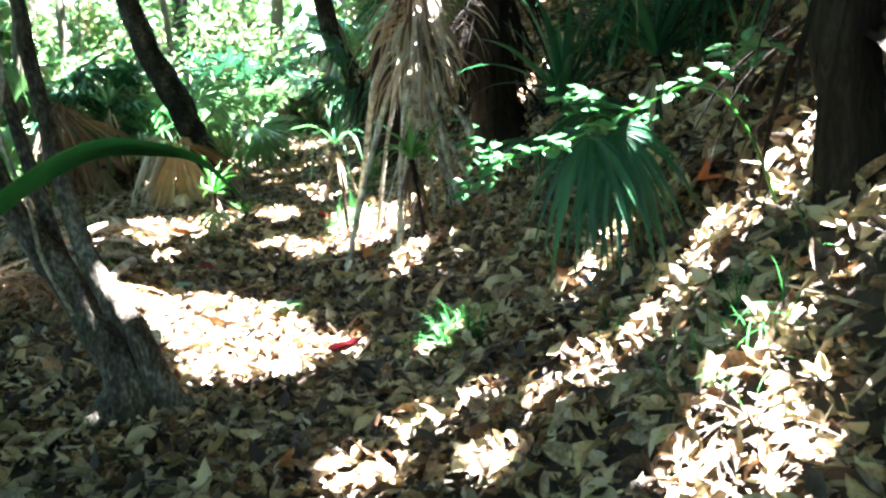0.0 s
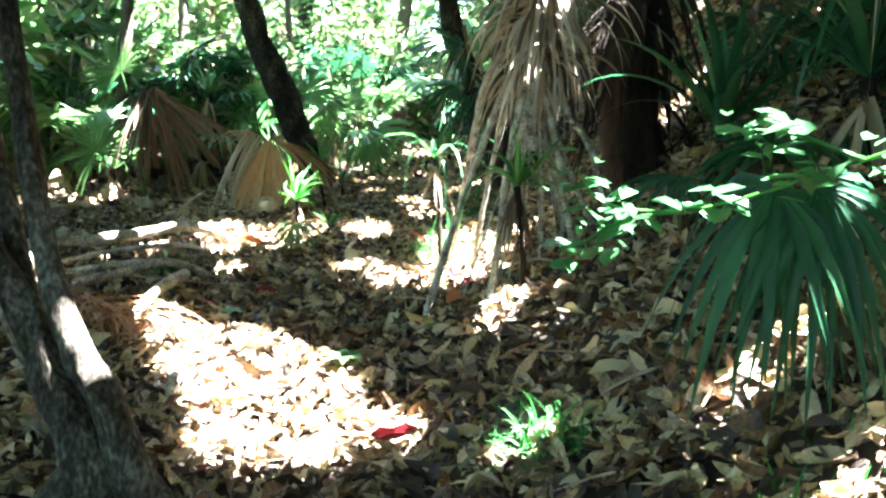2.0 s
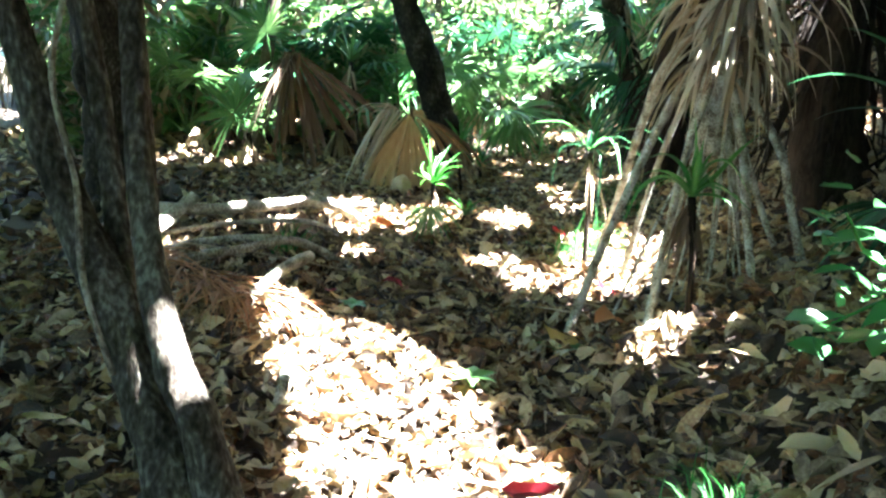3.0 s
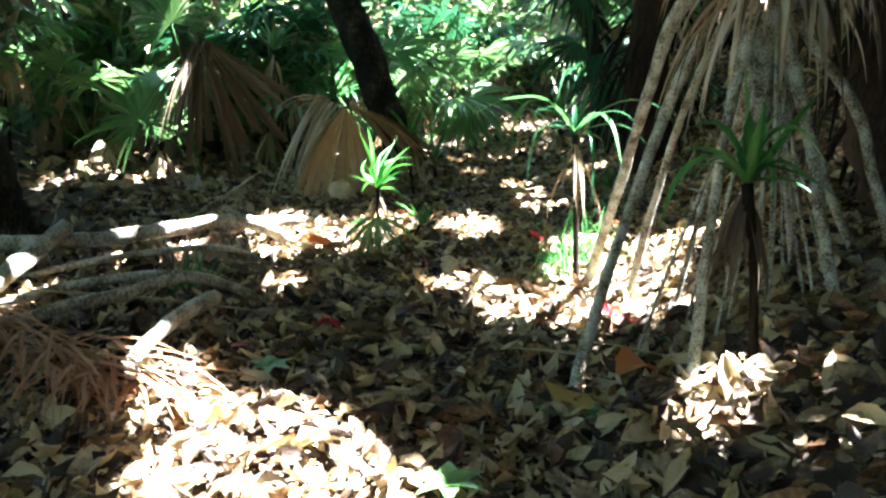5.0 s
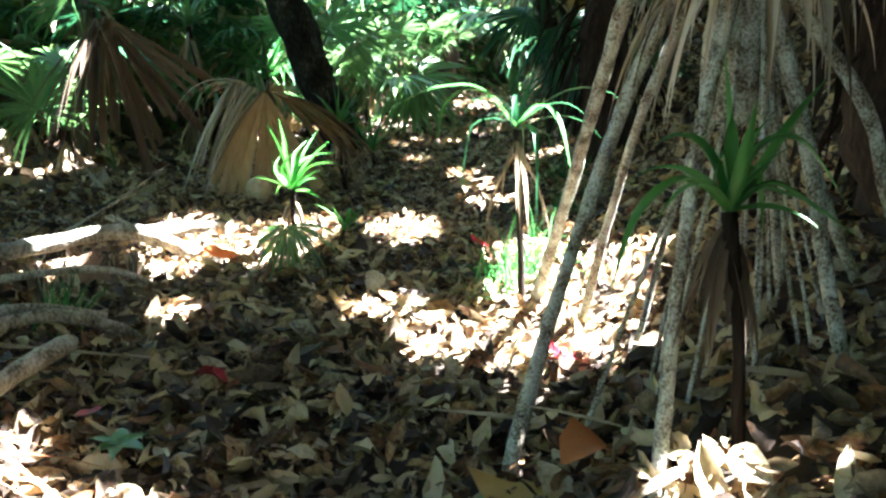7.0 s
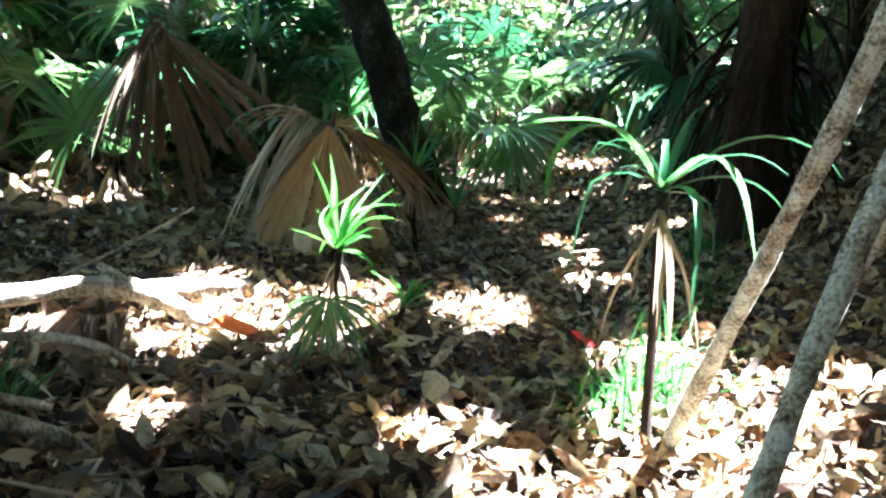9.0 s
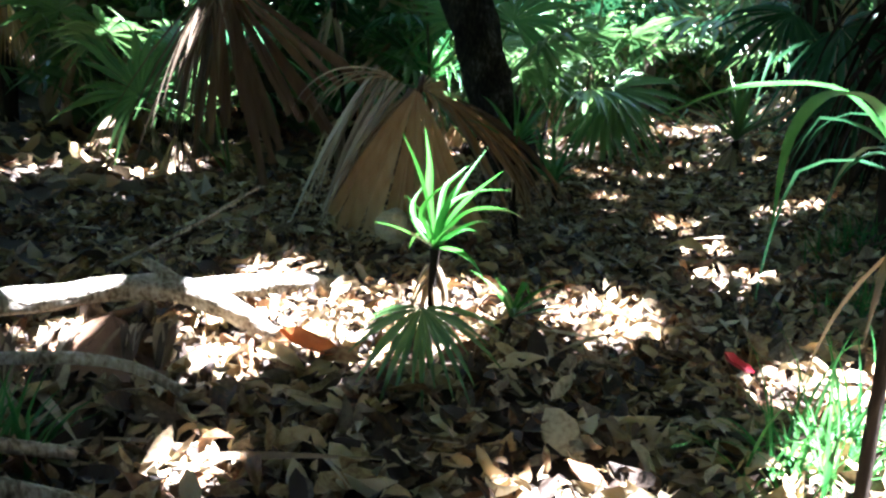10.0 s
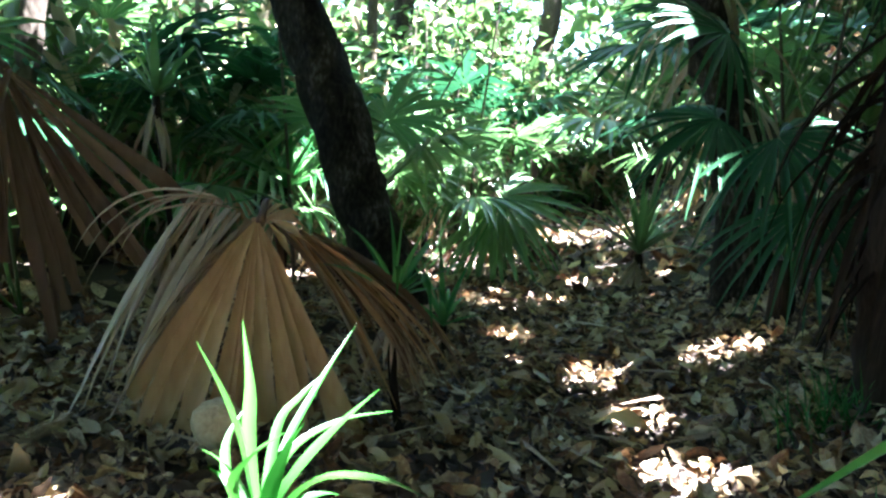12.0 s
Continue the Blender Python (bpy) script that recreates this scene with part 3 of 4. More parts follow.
# the pandanus on prop roots with its skirt of dead leaves
pan = thing("pandanus", (0.5, 5.5, gz(0.5, 5.5)), "grey pandanus on stilt roots with hanging dead leaves", "pandanus")
g = Geo()
tube(g, [(0.47, 5.52, 1.15), (0.48, 5.52, 1.5), (0.55, 5.54, 1.95), (0.66, 5.52, 2.6), (1.0, 5.6, 3.8)], [0.09, 0.1, 0.085, 0.08, 0.07], 12, 5, 0.15)
part("trunk", g, ROOT, pan)
PROPS = [
    ([(-0.1, 5.0, -0.05), (-0.06, 5.33, 0.4), (0.02, 5.6, 0.85), (0.12, 5.75, 1.25), (0.3, 5.72, 1.7), (0.5, 5.6, 2.1)], 0.036),
    ([(-0.5, 6.8, 0.0), (-0.35, 6.5, 0.4), (-0.2, 6.25, 0.8), (-0.05, 5.97, 1.2), (0.1, 5.77, 1.6), (0.42, 5.6, 2.05)], 0.038),
    ([(-0.16, 6.35, 0.02), (0.0, 6.15, 0.7), (0.13, 5.98, 1.15), (0.3, 5.8, 1.55), (0.48, 5.65, 1.9)], 0.026),
    ([(0.42, 4.8, 0.08), (0.40, 5.06, 0.62), (0.41, 5.2, 1.02), (0.43, 5.3, 1.28), (0.48, 5.48, 1.7)], 0.030),
    ([(0.9, 5.2, 0.33), (0.80, 5.31, 0.77), (0.75, 5.35, 0.99), (0.68, 5.48, 1.23), (0.55, 5.52, 1.6)], 0.033),
    ([(1.12, 5.42, 0.45), (0.97, 5.53, 0.95), (0.88, 5.55, 1.21), (0.6, 5.55, 1.6)], 0.03),
    ([(0.16, 5.85, 0.08), (0.28, 5.8, 0.73), (0.36, 5.75, 1.05), (0.46, 5.55, 1.45)], 0.018),
    ([(0.72, 5.95, 0.3), (0.65, 5.8, 0.8), (0.55, 5.6, 1.4)], 0.028),
    ([(0.98, 5.7, 0.4), (0.8, 5.62, 0.9), (0.58, 5.54, 1.45)], 0.024),
    ([(0.1, 5.1, 0.05), (0.22, 5.28, 0.5), (0.36, 5.42, 1.0), (0.45, 5.5, 1.4)], 0.012),
]
for pts, r in PROPS:
    g = Geo()
    pts = [np.array(p, float) for p in pts]
    pts[0][2] = gz(pts[0][0], pts[0][1]) - 0.05
    r *= 0.72
    tube(g, pts, [r * 1.15, r, r, r * 1.1, r * 1.3], 10, 9, 0.3)
    part("prop_root", g, ROOT, pan)
for k in range(14):
    a = rng.uniform(0, 2 * math.pi)
    foot = np.array((0.5 + rng.uniform(0.12, 0.42) * math.cos(a), 5.5 + rng.uniform(0.12, 0.42) * math.sin(a), 0))
    foot[2] = gz(foot[0], foot[1]) - 0.04
    head = np.array((0.52 + 0.07 * math.cos(a), 5.52 + 0.07 * math.sin(a), rng.uniform(1.2, 1.7)))
    g = Geo()
    tube(g, [foot, foot * 0.6 + head * 0.4 + rng.normal(0, 0.03, 3), head], [0.008, 0.007, 0.009], 6, 5, 0.3)
    part("aerial_root", g, ROOT, pan)
for k in range(190):
    a, h = rng.uniform(0, 2 * math.pi), rng.uniform(1.65, 2.4)
    g = Geo()
    blade(g, (0.54 + 0.09 * math.cos(a), 5.54 + 0.09 * math.sin(a), h), (0.6 * math.cos(a) - 0.1, 0.6 * math.sin(a), rng.uniform(-0.8, 0.25)), rng.uniform(0.35, 0.8), rng.uniform(0.018, 0.04), rng.uniform(1.8, 3.4), 9, 0.5)
    part("dead_leaf", g, (STRAW_PALE, STRAW, STRAW_PALE, DRY_DARK, STRAW_PALE)[k % 5], pan)
for k in range(16):
    a, e = k * 2.4, rng.uniform(0.2, 1.2)
    g = Geo()
    blade(g, (1.0, 5.6, 3.75), (math.cos(a) * math.sin(e), math.sin(a) * math.sin(e), math.cos(e)), rng.uniform(0.8, 1.3), 0.06, 0.8, 9)
    part("leaf", g, GREEN_STRAP, pan)

# sprouts along the trail
root_sprout = sprout((0.62, 4.92, gz(0.62, 4.92)), (0.53, 5.0, 0.95), "green pandanus sprout with dry brown leaves beside stilt roots", 9, 0.42, 0.03, 26, GREEN_STRAP, droop=1.2, flare=(0.05, 1.2), dry=DRY_DARK)
for wide, *pts in (
        (0.045, (0.51, 5.06, 1.16), (0.48, 5.05, 1.37)),
        (0.036, (0.48, 4.92, 1.1), (0.42, 4.76, 1.18), (0.35, 4.63, 1.16)),
        (0.042, (0.59, 5.02, 1.13), (0.7, 5.03, 1.15), (0.84, 5.02, 0.97)),
        (0.038, (0.6, 5.22, 1.05), (0.68, 5.39, 1.19), (0.76, 5.56, 1.3)),
        (0.034, (0.58, 5.09, 1.01), (0.69, 5.18, 0.98), (0.76, 5.25, 0.94)),
        (0.036, (0.43, 4.84, 1.06), (0.34, 4.63, 1.0), (0.3, 4.52, 0.82)),
        (0.04, (0.56, 4.89, 1.1), (0.58, 4.84, 1.27)),
        (0.034, (0.63, 4.99, 1.04), (0.75, 5.0, 0.98), (0.87, 5.0, 0.9))):
    g = Geo()
    ribbon(g, [(0.53, 5.0, 0.95), *pts], wide, 5, 0.35)
    part("leaf", g, GREEN_STRAP, root_sprout)
# Rosette in the darker green: shade on it is put into the colour.
trail_sprout = sprout((-0.55, 6.75, gz(-0.55, 6.75)), (-0.56, 6.58, 0.98), "green pandanus sprout arching over the trail with dry leaves", 13, 0.6, 0.024, 9, GREEN_DARK, droop=3.0, flare=(0.3, 1.35))
for pts in ([(-0.56, 6.56, 1.0), (-0.72, 6.49, 1.18), (-0.88, 6.4, 1.19), (-0.99, 6.32, 1.15), (-1.12, 6.22, 1.06)], [(-0.56, 6.55, 1.0), (-0.65, 6.38, 1.16), (-0.72, 6.22, 1.18), (-0.75, 6.06, 1.1), (-0.74, 5.97, 0.94)], [(-0.56, 6.58, 1.0), (-0.4, 6.4, 1.12), (-0.28, 6.3, 1.05), (-0.2, 6.22, 0.85)]):
    g = Geo()
    ribbon(g, pts, 0.034)
    part("leaf", g, GREEN_STRAP, trail_sprout)
sprout((-2.55, 8.58, gz(-2.55, 8.58)), (-2.65, 8.6, 0.72), "small green pandanus sprout with brown dry stem leaves", 16, 0.42, 0.028, 18)
sprout((-4.3, 9.3, gz(-4.3, 9.3)), (-4.52, 9.2, 1.5), "dark green pandanus sprout on a thin stem", 16, 0.55, 0.035, 8, GREEN_FAN)
seedling_plant = sprout((-2.07, 6.95, gz(-2.07, 6.95)), (-2.08, 6.96, 0.5), "bright green pandanus seedling beside the trail", 9, 0.26, 0.03, 16, GREEN_BRIGHT, droop=1.2, stem=0.014, flare=(0.1, 1.3))
HUB = (-2.08, 6.96, 0.5)
for wide, *pts in (
        (0.052, (-2.12, 6.94, 0.69), (-2.15, 6.91, 0.8), (-2.18, 6.85, 0.92)),
        (0.044, (-2.12, 6.96, 0.68), (-2.15, 6.99, 0.8), (-2.2, 7.02, 0.93)),
        (0.034, (-2.13, 7.07, 0.69), (-2.12, 7.14, 0.75), (-2.11, 7.21, 0.79)),
        (0.048, (-2.04, 7.0, 0.62), (-2.0, 7.09, 0.71), (-1.95, 7.19, 0.79)),
        (0.042, (-1.95, 6.94, 0.66), (-1.81, 6.96, 0.69), (-1.73, 7.0, 0.66)),
        (0.04, (-1.98, 6.91, 0.58), (-1.89, 6.91, 0.64), (-1.8, 6.9, 0.65)),
        (0.034, (-2.08, 7.04, 0.65), (-2.04, 7.18, 0.7), (-1.98, 7.33, 0.7)),
        (0.038, (-2.08, 6.86, 0.63), (-2.03, 6.84, 0.72), (-1.98, 6.88, 0.77)),
        (0.034, (-2.2, 7.01, 0.56), (-2.28, 7.09, 0.62), (-2.31, 7.2, 0.68)),
        (0.03, (-2.17, 7.15, 0.6), (-2.22, 7.36, 0.7), (-2.25, 7.6, 0.83))):
    g = Geo()
    ribbon(g, [HUB, *pts], wide * 0.66, 5, 0.35)
    part("leaf", g, GREEN_BRIGHT, seedling_plant)
sprout((-3.0, 9.9, gz(-3.0, 9.9)), (-3.0, 9.9, 0.35), "low green pandanus sprout beside the trail", 14, 0.55, 0.03, 3)
sprout((-1.9, 7.25, gz(-1.9, 7.25)), (-1.88, 7.24, 0.22), "small pale pandanus seedling in leaf litter", 9, 0.3, 0.025, 2, GREEN_BRIGHT, stem=0.01)
fan_palm((-1.98, 6.85, gz(-1.98, 6.85)), [((-2.0, 6.78, 0.33), (0.35, -0.55, -0.75), (0.3, -0.8, 0.6))], "low green fan palm leaf by a seedling", GREEN_FAN, 0.3, "", 0, 0.3, 20, 0.3)

# dead fan leaves
dead = thing("dead_fan_palm", (-3.0, 8.3, gz(-3.0, 8.3)), "dead tan fan palm leaf drooping like a tent", "palm leaf")
low = gz(-3, 8.1) + 0.015
g = Geo()
fan(g, (-3.15, 8.33, 1.0), (0.18, -0.42, -0.85), (0.42, -0.85, 0.3), 0.82, 76, 10, 0.2, 0.8, 0.5, 0.1, floor=low, blunt=0.8)
part("leaf", g, FAN_TAN, dead)
for k in range(22):
    f = rng.random()
    start = np.array((-3.17, 8.34, 0.98)) * (1 - f) + np.array((-3.40, 8.28, 1.11)) * f
    g = Geo()
    blade(g, start, (-0.42 + 0.36 * rng.random(), -0.4 * rng.random() - 0.1, -0.45 - 0.5 * rng.random() if k % 5 else 0.1), rng.uniform(0.85, 1.2) if k % 5 else rng.uniform(0.5, 0.8), rng.uniform(0.025, 0.05) if k % 5 else 0.018, rng.uniform(0.5, 1.2) if k % 5 else 2.2, 10, 0.5, floor=low)
    part("leaf_strip", g, (STRAW, STRAW_PALE)[k % 2], dead)
for k in range(26):
    f = rng.random()
    start = np.array((-3.1, 8.36, 1.0)) * (1 - f) + np.array((-2.82, 8.5, 0.9)) * f
    g = Geo()
    blade(g, start, (0.55 + 0.3 * rng.random(), 0.1 + 0.3 * rng.random(), -0.35 - 0.5 * rng.random()), rng.uniform(0.6, 0.95), rng.uniform(0.03, 0.06), rng.uniform(0.4, 1.0), 8, 0.5, floor=low)
    part("leaf_strip", g, (FAN_TAN, FAN_BROWN, STRAW)[k % 3], dead)
g = Geo()
fan(g, (-3.14, 8.36, 0.99), (0.1, 0.3, 0.6), (-0.2, -0.6, 0.6), 0.2, 190, 12, 0.6, 0.7, 0.5, 0.15)
part("leaf_base", g, FAN_TAN, dead)
g = Geo()
tube(g, [(-3.35, 8.9, 0.0), (-3.3, 8.75, 0.7), (-3.22, 8.5, 1.05), (-3.14, 8.34, 0.99)], [0.016, 0.014, 0.012, 0.02], 7, 5)
part("petiole", g, FAN_BROWN, dead)
dead = thing("dead_fan_palm", (-4.9, 8.7, gz(-4.9, 8.7)), "large dead brown fan palm leaf hanging from its stalk", "palm leaf")
g = Geo()
fan(g, (-4.84, 8.46, 1.58), (0.36, 0.1, -1), (0.45, -0.9, 0.1), 0.95, 84, 17, 0.1, 0.8, 0.4, 0.16, 0.0, blunt=0.7)
part("leaf", g, FAN_BROWN, dead)
for k in range(16):
    g = Geo()
    blade(g, (-4.84 + rng.normal(0, 0.05), 8.44, 1.55), (rng.uniform(-0.3, 0.7), -0.3, -0.6), rng.uniform(0.6, 1.1), rng.uniform(0.02, 0.045), rng.uniform(0.8, 1.8), 9, 0.5)
    part("leaf_strip", g, (FAN_BROWN, DRY_DARK, STRAW)[k % 3], dead)
g = Geo()
fan(g, (-4.86, 8.44, 1.57), (-0.3, -0.3, -0.9), (0.3, -0.9, 0.2), 1.15, 42, 12, 0.15, 0.3, 0.4, 0.1)
part("leaf", g, DRY_DARK, dead)
g = Geo()
tube(g, [(-4.95, 9.0, -0.02), (-5.0, 8.9, 0.9), (-4.95, 8.65, 1.5), (-4.84, 8.46, 1.6)], [0.022, 0.018, 0.014, 0.022], 7, 5)
part("petiole", g, FAN_BROWN, dead)

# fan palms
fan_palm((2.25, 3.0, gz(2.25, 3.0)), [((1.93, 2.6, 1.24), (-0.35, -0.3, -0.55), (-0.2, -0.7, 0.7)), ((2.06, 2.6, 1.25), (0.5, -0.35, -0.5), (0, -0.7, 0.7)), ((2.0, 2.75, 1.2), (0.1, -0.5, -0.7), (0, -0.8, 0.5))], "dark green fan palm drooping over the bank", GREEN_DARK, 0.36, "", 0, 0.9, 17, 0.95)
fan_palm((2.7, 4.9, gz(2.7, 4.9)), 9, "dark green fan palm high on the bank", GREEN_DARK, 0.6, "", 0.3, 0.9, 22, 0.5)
fan_palm((-3.9, 13.4, gz(-3.9, 13.4)), [((-3.9, 13.05, 0.95), (0.8, -0.3, -0.25), (0.1, -0.8, 0.6)), ((-4.3, 13.0, 1.2), (-0.3, -0.4, 0.5), (0.2, -0.8, 0.6)), ((-4.0, 13.1, 0.75), (0.2, -0.6, -0.4), (0, -0.8, 0.6))], "green fan palm at the edge of the trail", GREEN_FAN, 0.75, "", 0, 0.8)
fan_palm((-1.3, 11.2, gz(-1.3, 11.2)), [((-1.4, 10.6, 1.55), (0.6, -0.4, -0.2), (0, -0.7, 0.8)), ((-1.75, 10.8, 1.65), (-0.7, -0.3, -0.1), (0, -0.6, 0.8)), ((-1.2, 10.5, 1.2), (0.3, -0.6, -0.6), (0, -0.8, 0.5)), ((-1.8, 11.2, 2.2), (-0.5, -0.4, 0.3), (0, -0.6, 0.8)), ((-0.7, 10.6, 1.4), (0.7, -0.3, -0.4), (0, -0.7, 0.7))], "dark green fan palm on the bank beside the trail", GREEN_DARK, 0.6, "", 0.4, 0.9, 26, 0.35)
fan_palm((-5.5, 9.2, gz(-5.5, 9.2)), [((-5.5, 8.8, 1.75), (-0.2, -0.3, 0.8), (0.2, -0.9, 0.3)), ((-5.6, 8.4, 0.75), (-0.2, -0.3, 0.7), (0.2, -0.9, 0.3)), ((-5.9, 9.0, 1.1), (-0.7, -0.2, 0.3), (0.2, -0.8, 0.6))], "green fan palm with upright pleated leaves", GREEN_FAN, 0.6, "", 0, 0.9)
places = [(-6.6, 8.6), (-7.6, 10.6), (-6.3, 11.8), (-8.6, 9.2), (-5.2, 12.6), (-6.8, 14.0), (-9.5, 13.6), (-2.3, 15.2), (-1.6, 14.0), (-2.9, 17.5), (-0.4, 12.4), (0.2, 9.6), (0.9, 8.3), (1.9, 8.2), (2.6, 6.2), (2.9, 4.6), (1.2, 10.8), (-7.5, 16.6), (-5.6, 16.0), (-4.6, 19.5), (-10.4, 11.2), (3.6, 5.4), (3.4, 3.2), (-9.0, 7.4), (-6.2, 18.5), (-1.2, 16.5), (-3.6, 22.0), (-6.0, 21.5), (-2.0, 20.5), (-8.2, 18.5), (-9.6, 16.4), (-7.0, 12.6), (-5.0, 14.6), (-0.8, 18.8), (-8.0, 11.8), (-4.9, 11.9), (-10.8, 14.4), (-4.4, 21.0), (-5.2, 22.6), (-3.0, 23.5), (-6.4, 24.0), (-7.2, 9.3), (-6.6, 10.7), (-7.9, 8.4), (-8.4, 10.2), (-6.1, 12.4)]
kinds = [fan_palm((0, 0, -60.0 - k), 8 + 2 * k, "green fan palm in the forest undergrowth", (GREEN_FAN, GREEN_DARK, GREEN_FAN)[k], 0.5 + 0.05 * k, "undergrowth fan palms", 0.15 + 0.35 * k, 0.9, 20, withered=5) for k in range(3)]
places = [p for p in places if not shades_gap(*p)]
for i, (x, y) in enumerate(places):
    s = rng.uniform(0.85, 1.35)
    m = pose(x, y, gz(x, y) - 0.02, 0, 0, rng.uniform(0, 360)) @ Matrix.Diagonal((s, s, s, 1))
    src = kinds[i % 3]
    if i < 3:
        src.matrix_basis = m
    else:
        copy_thing(src, m)


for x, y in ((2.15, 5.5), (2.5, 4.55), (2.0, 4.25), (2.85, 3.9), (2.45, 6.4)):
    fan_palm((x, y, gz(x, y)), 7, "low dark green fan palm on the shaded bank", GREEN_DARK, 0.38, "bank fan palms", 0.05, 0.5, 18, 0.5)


# broadleaf shrubs of the undergrowth
def shrub(base, height, width, leaves, mat, label, size=(0.13, 0.06), stems=6, group="shrubs"):
    t = thing("shrub", base, label, "shrub", group)
    b = np.array(base, float)
    pts = []
    for k in range(stems):
        a = k * 2.4 + rng.uniform(-0.4, 0.4)
        tip = b + (math.cos(a) * width * rng.uniform(0.3, 1), math.sin(a) * width * rng.uniform(0.3, 1), height * rng.uniform(0.7, 1.05))
        mid = b * 0.5 + tip * 0.5 + (0, 0, height * 0.12)
        g = Geo()
        line = tube(g, [b - (0, 0, 0.05), mid, tip], [0.016, 0.011, 0.004], 5, 4, 0)
        part("branch", g, BARK_PALE, t)
        pts.append(line)
    line = np.concatenate(pts)
    c = line[rng.integers(0, len(line), leaves)]
    c = c + rng.normal(0, 0.17 * width, (leaves, 3))
    c = c[c[:, 2] > b[2] + 0.08]
    part("foliage", cloud_geo(c, size[0], size[1], flat=0.6), mat, t)
    c = line[rng.integers(0, len(line), leaves // 4)]
    part("dead_foliage", cloud_geo(c + rng.normal(0, 0.15 * width, c.shape), size[0] * 1.3, size[1] * 0.7, flat=0.7, hang=0.9), STRAW, t, "dry tan leaves")
    return t


kinds = [shrub((0, 0, -70.0 - k), 1.3 + 0.5 * k, 0.7 + 0.15 * k, 700 + 250 * k, GREEN_LEAF, "leafy green shrub in the forest undergrowth", (0.12 + 0.03 * k, 0.06 + 0.01 * k), 7) for k in range(4)]
spots = []
while len(spots) < 92:
    x, y = rng.uniform(-14, 7), rng.uniform(5, 26)
    d = 0.94 * x + 0.33 * (y - 4)
    trail = abs(x + 2.0 + 0.28 * (y - 10)) < 1.6 if y > 9 else d > -4.6
    if (d > 2.4 and y > 2) or (not trail and (x < -5.6 or y > 10.5)):
        if not shades_gap(x, y, 4.4, 1.1) and not (-5.6 < x < -2.6 and y < 12.3):
            spots.append((x, y))
# The last three batches stand out of view, added to deepen the shade.
spots += [(rng.uniform(-8, -1.5), rng.uniform(19.5, 26)) for k in range(44)] + [(rng.uniform(-14, -8), rng.uniform(12, 24)) for k in range(20)] + [(rng.uniform(-9, 9), rng.uniform(-10, -4.5)) for k in range(45)] + [(rng.uniform(-9, -5), rng.uniform(-4, 4)) for k in range(14)] + [(rng.uniform(5, 9), rng.uniform(-4, 6)) for k in range(16)]
for i, (x, y) in enumerate(spots):
    s = rng.uniform(0.7, 1.5)
    m = pose(x, y, gz(x, y) - 0.02, 0, 0, rng.uniform(0, 360)) @ Matrix.Diagonal((s, s, s, 1))
    if i < 4:
        kinds[i].matrix_basis = m
    else:
        copy_thing(kinds[i % 4], m)

# thin saplings standing in the undergrowth
def sapling(base, height, label):
    t = thing("sapling", base, label, "sapling", "saplings")
    b = np.array(base, float)
    lean = rng.normal(0, 0.15, 2)
    g = Geo()
    line = tube(g, [b - (0, 0, 0.1), b + (lean[0] * 0.4, lean[1] * 0.4, height * 0.5), b + (lean[0], lean[1], height)], [0.02, 0.014, 0.006], 6, 5, 0.1)
    part("trunk", g, BARK_MID if rng.random() < 0.6 else BARK_DARK, t)
    c = line[rng.integers(len(line) // 3, len(line), 70)] + rng.normal(0, 0.22, (70, 3))
    part("foliage", cloud_geo(c, 0.12, 0.05, flat=0.5), GREEN_LEAF, t)
    return t


kinds = [sapling((0, 0, -80.0 - k), 2.6 + 0.5 * k, "thin sapling in the forest undergrowth") for k in range(4)]
made = 0
while made < 120:
    x, y = rng.uniform(-12, 4), rng.uniform(8.5, 23)
    d = 0.94 * x + 0.33 * (y - 4)
    if abs(x + 2.0 + 0.28 * (y - 10)) < 1.1 or (y < 11 and -4.6 < d < 1.6) or shades_gap(x, y, 2.0, 0.25):
        continue
    m = pose(x, y, gz(x, y), rng.normal(0, 5), rng.normal(0, 5), rng.uniform(0, 360))
    if made < 4:
        kinds[made].matrix_basis = m
    else:
        copy_thing(kinds[made % 4], m)
    made += 1

# strap-leaved screw pines on the bank and behind the trail
for x, y, h, mat in ((1.75, 4.75, 0.5, GREEN_DARK), (2.35, 4.0, 0.45, GREEN_DARK), (2.9, 5.2, 0.6, GREEN_FAN), (-5.6, 10.6, 0.5, GREEN_STRAP), (-6.9, 11.0, 0.6, GREEN_FAN), (-2.6, 13.2, 0.3, GREEN_FAN), (-6.0, 13.4, 0.7, GREEN_STRAP), (-8.0, 14.8, 0.8, GREEN_STRAP), (-3.2, 18.8, 0.5, GREEN_FAN), (-0.9, 12.9, 0.5, GREEN_FAN), (-5.9, 9.0, 0.4, GREEN_FAN), (-7.4, 10.0, 0.7, GREEN_STRAP), (-5.3, 11.6, 0.8, GREEN_STRAP), (-7.2, 12.2, 1.0, GREEN_FAN), (-9.2, 11.2, 0.9, GREEN_STRAP), (-4.9, 13.6, 0.9, GREEN_FAN)):
    sprout((x, y, gz(x, y)), (x, y, gz(x, y) + h), "strap-leaved screw pine in the undergrowth", 26, 0.95, 0.05, 14, mat, "screw pines", 0.9, 0.03)

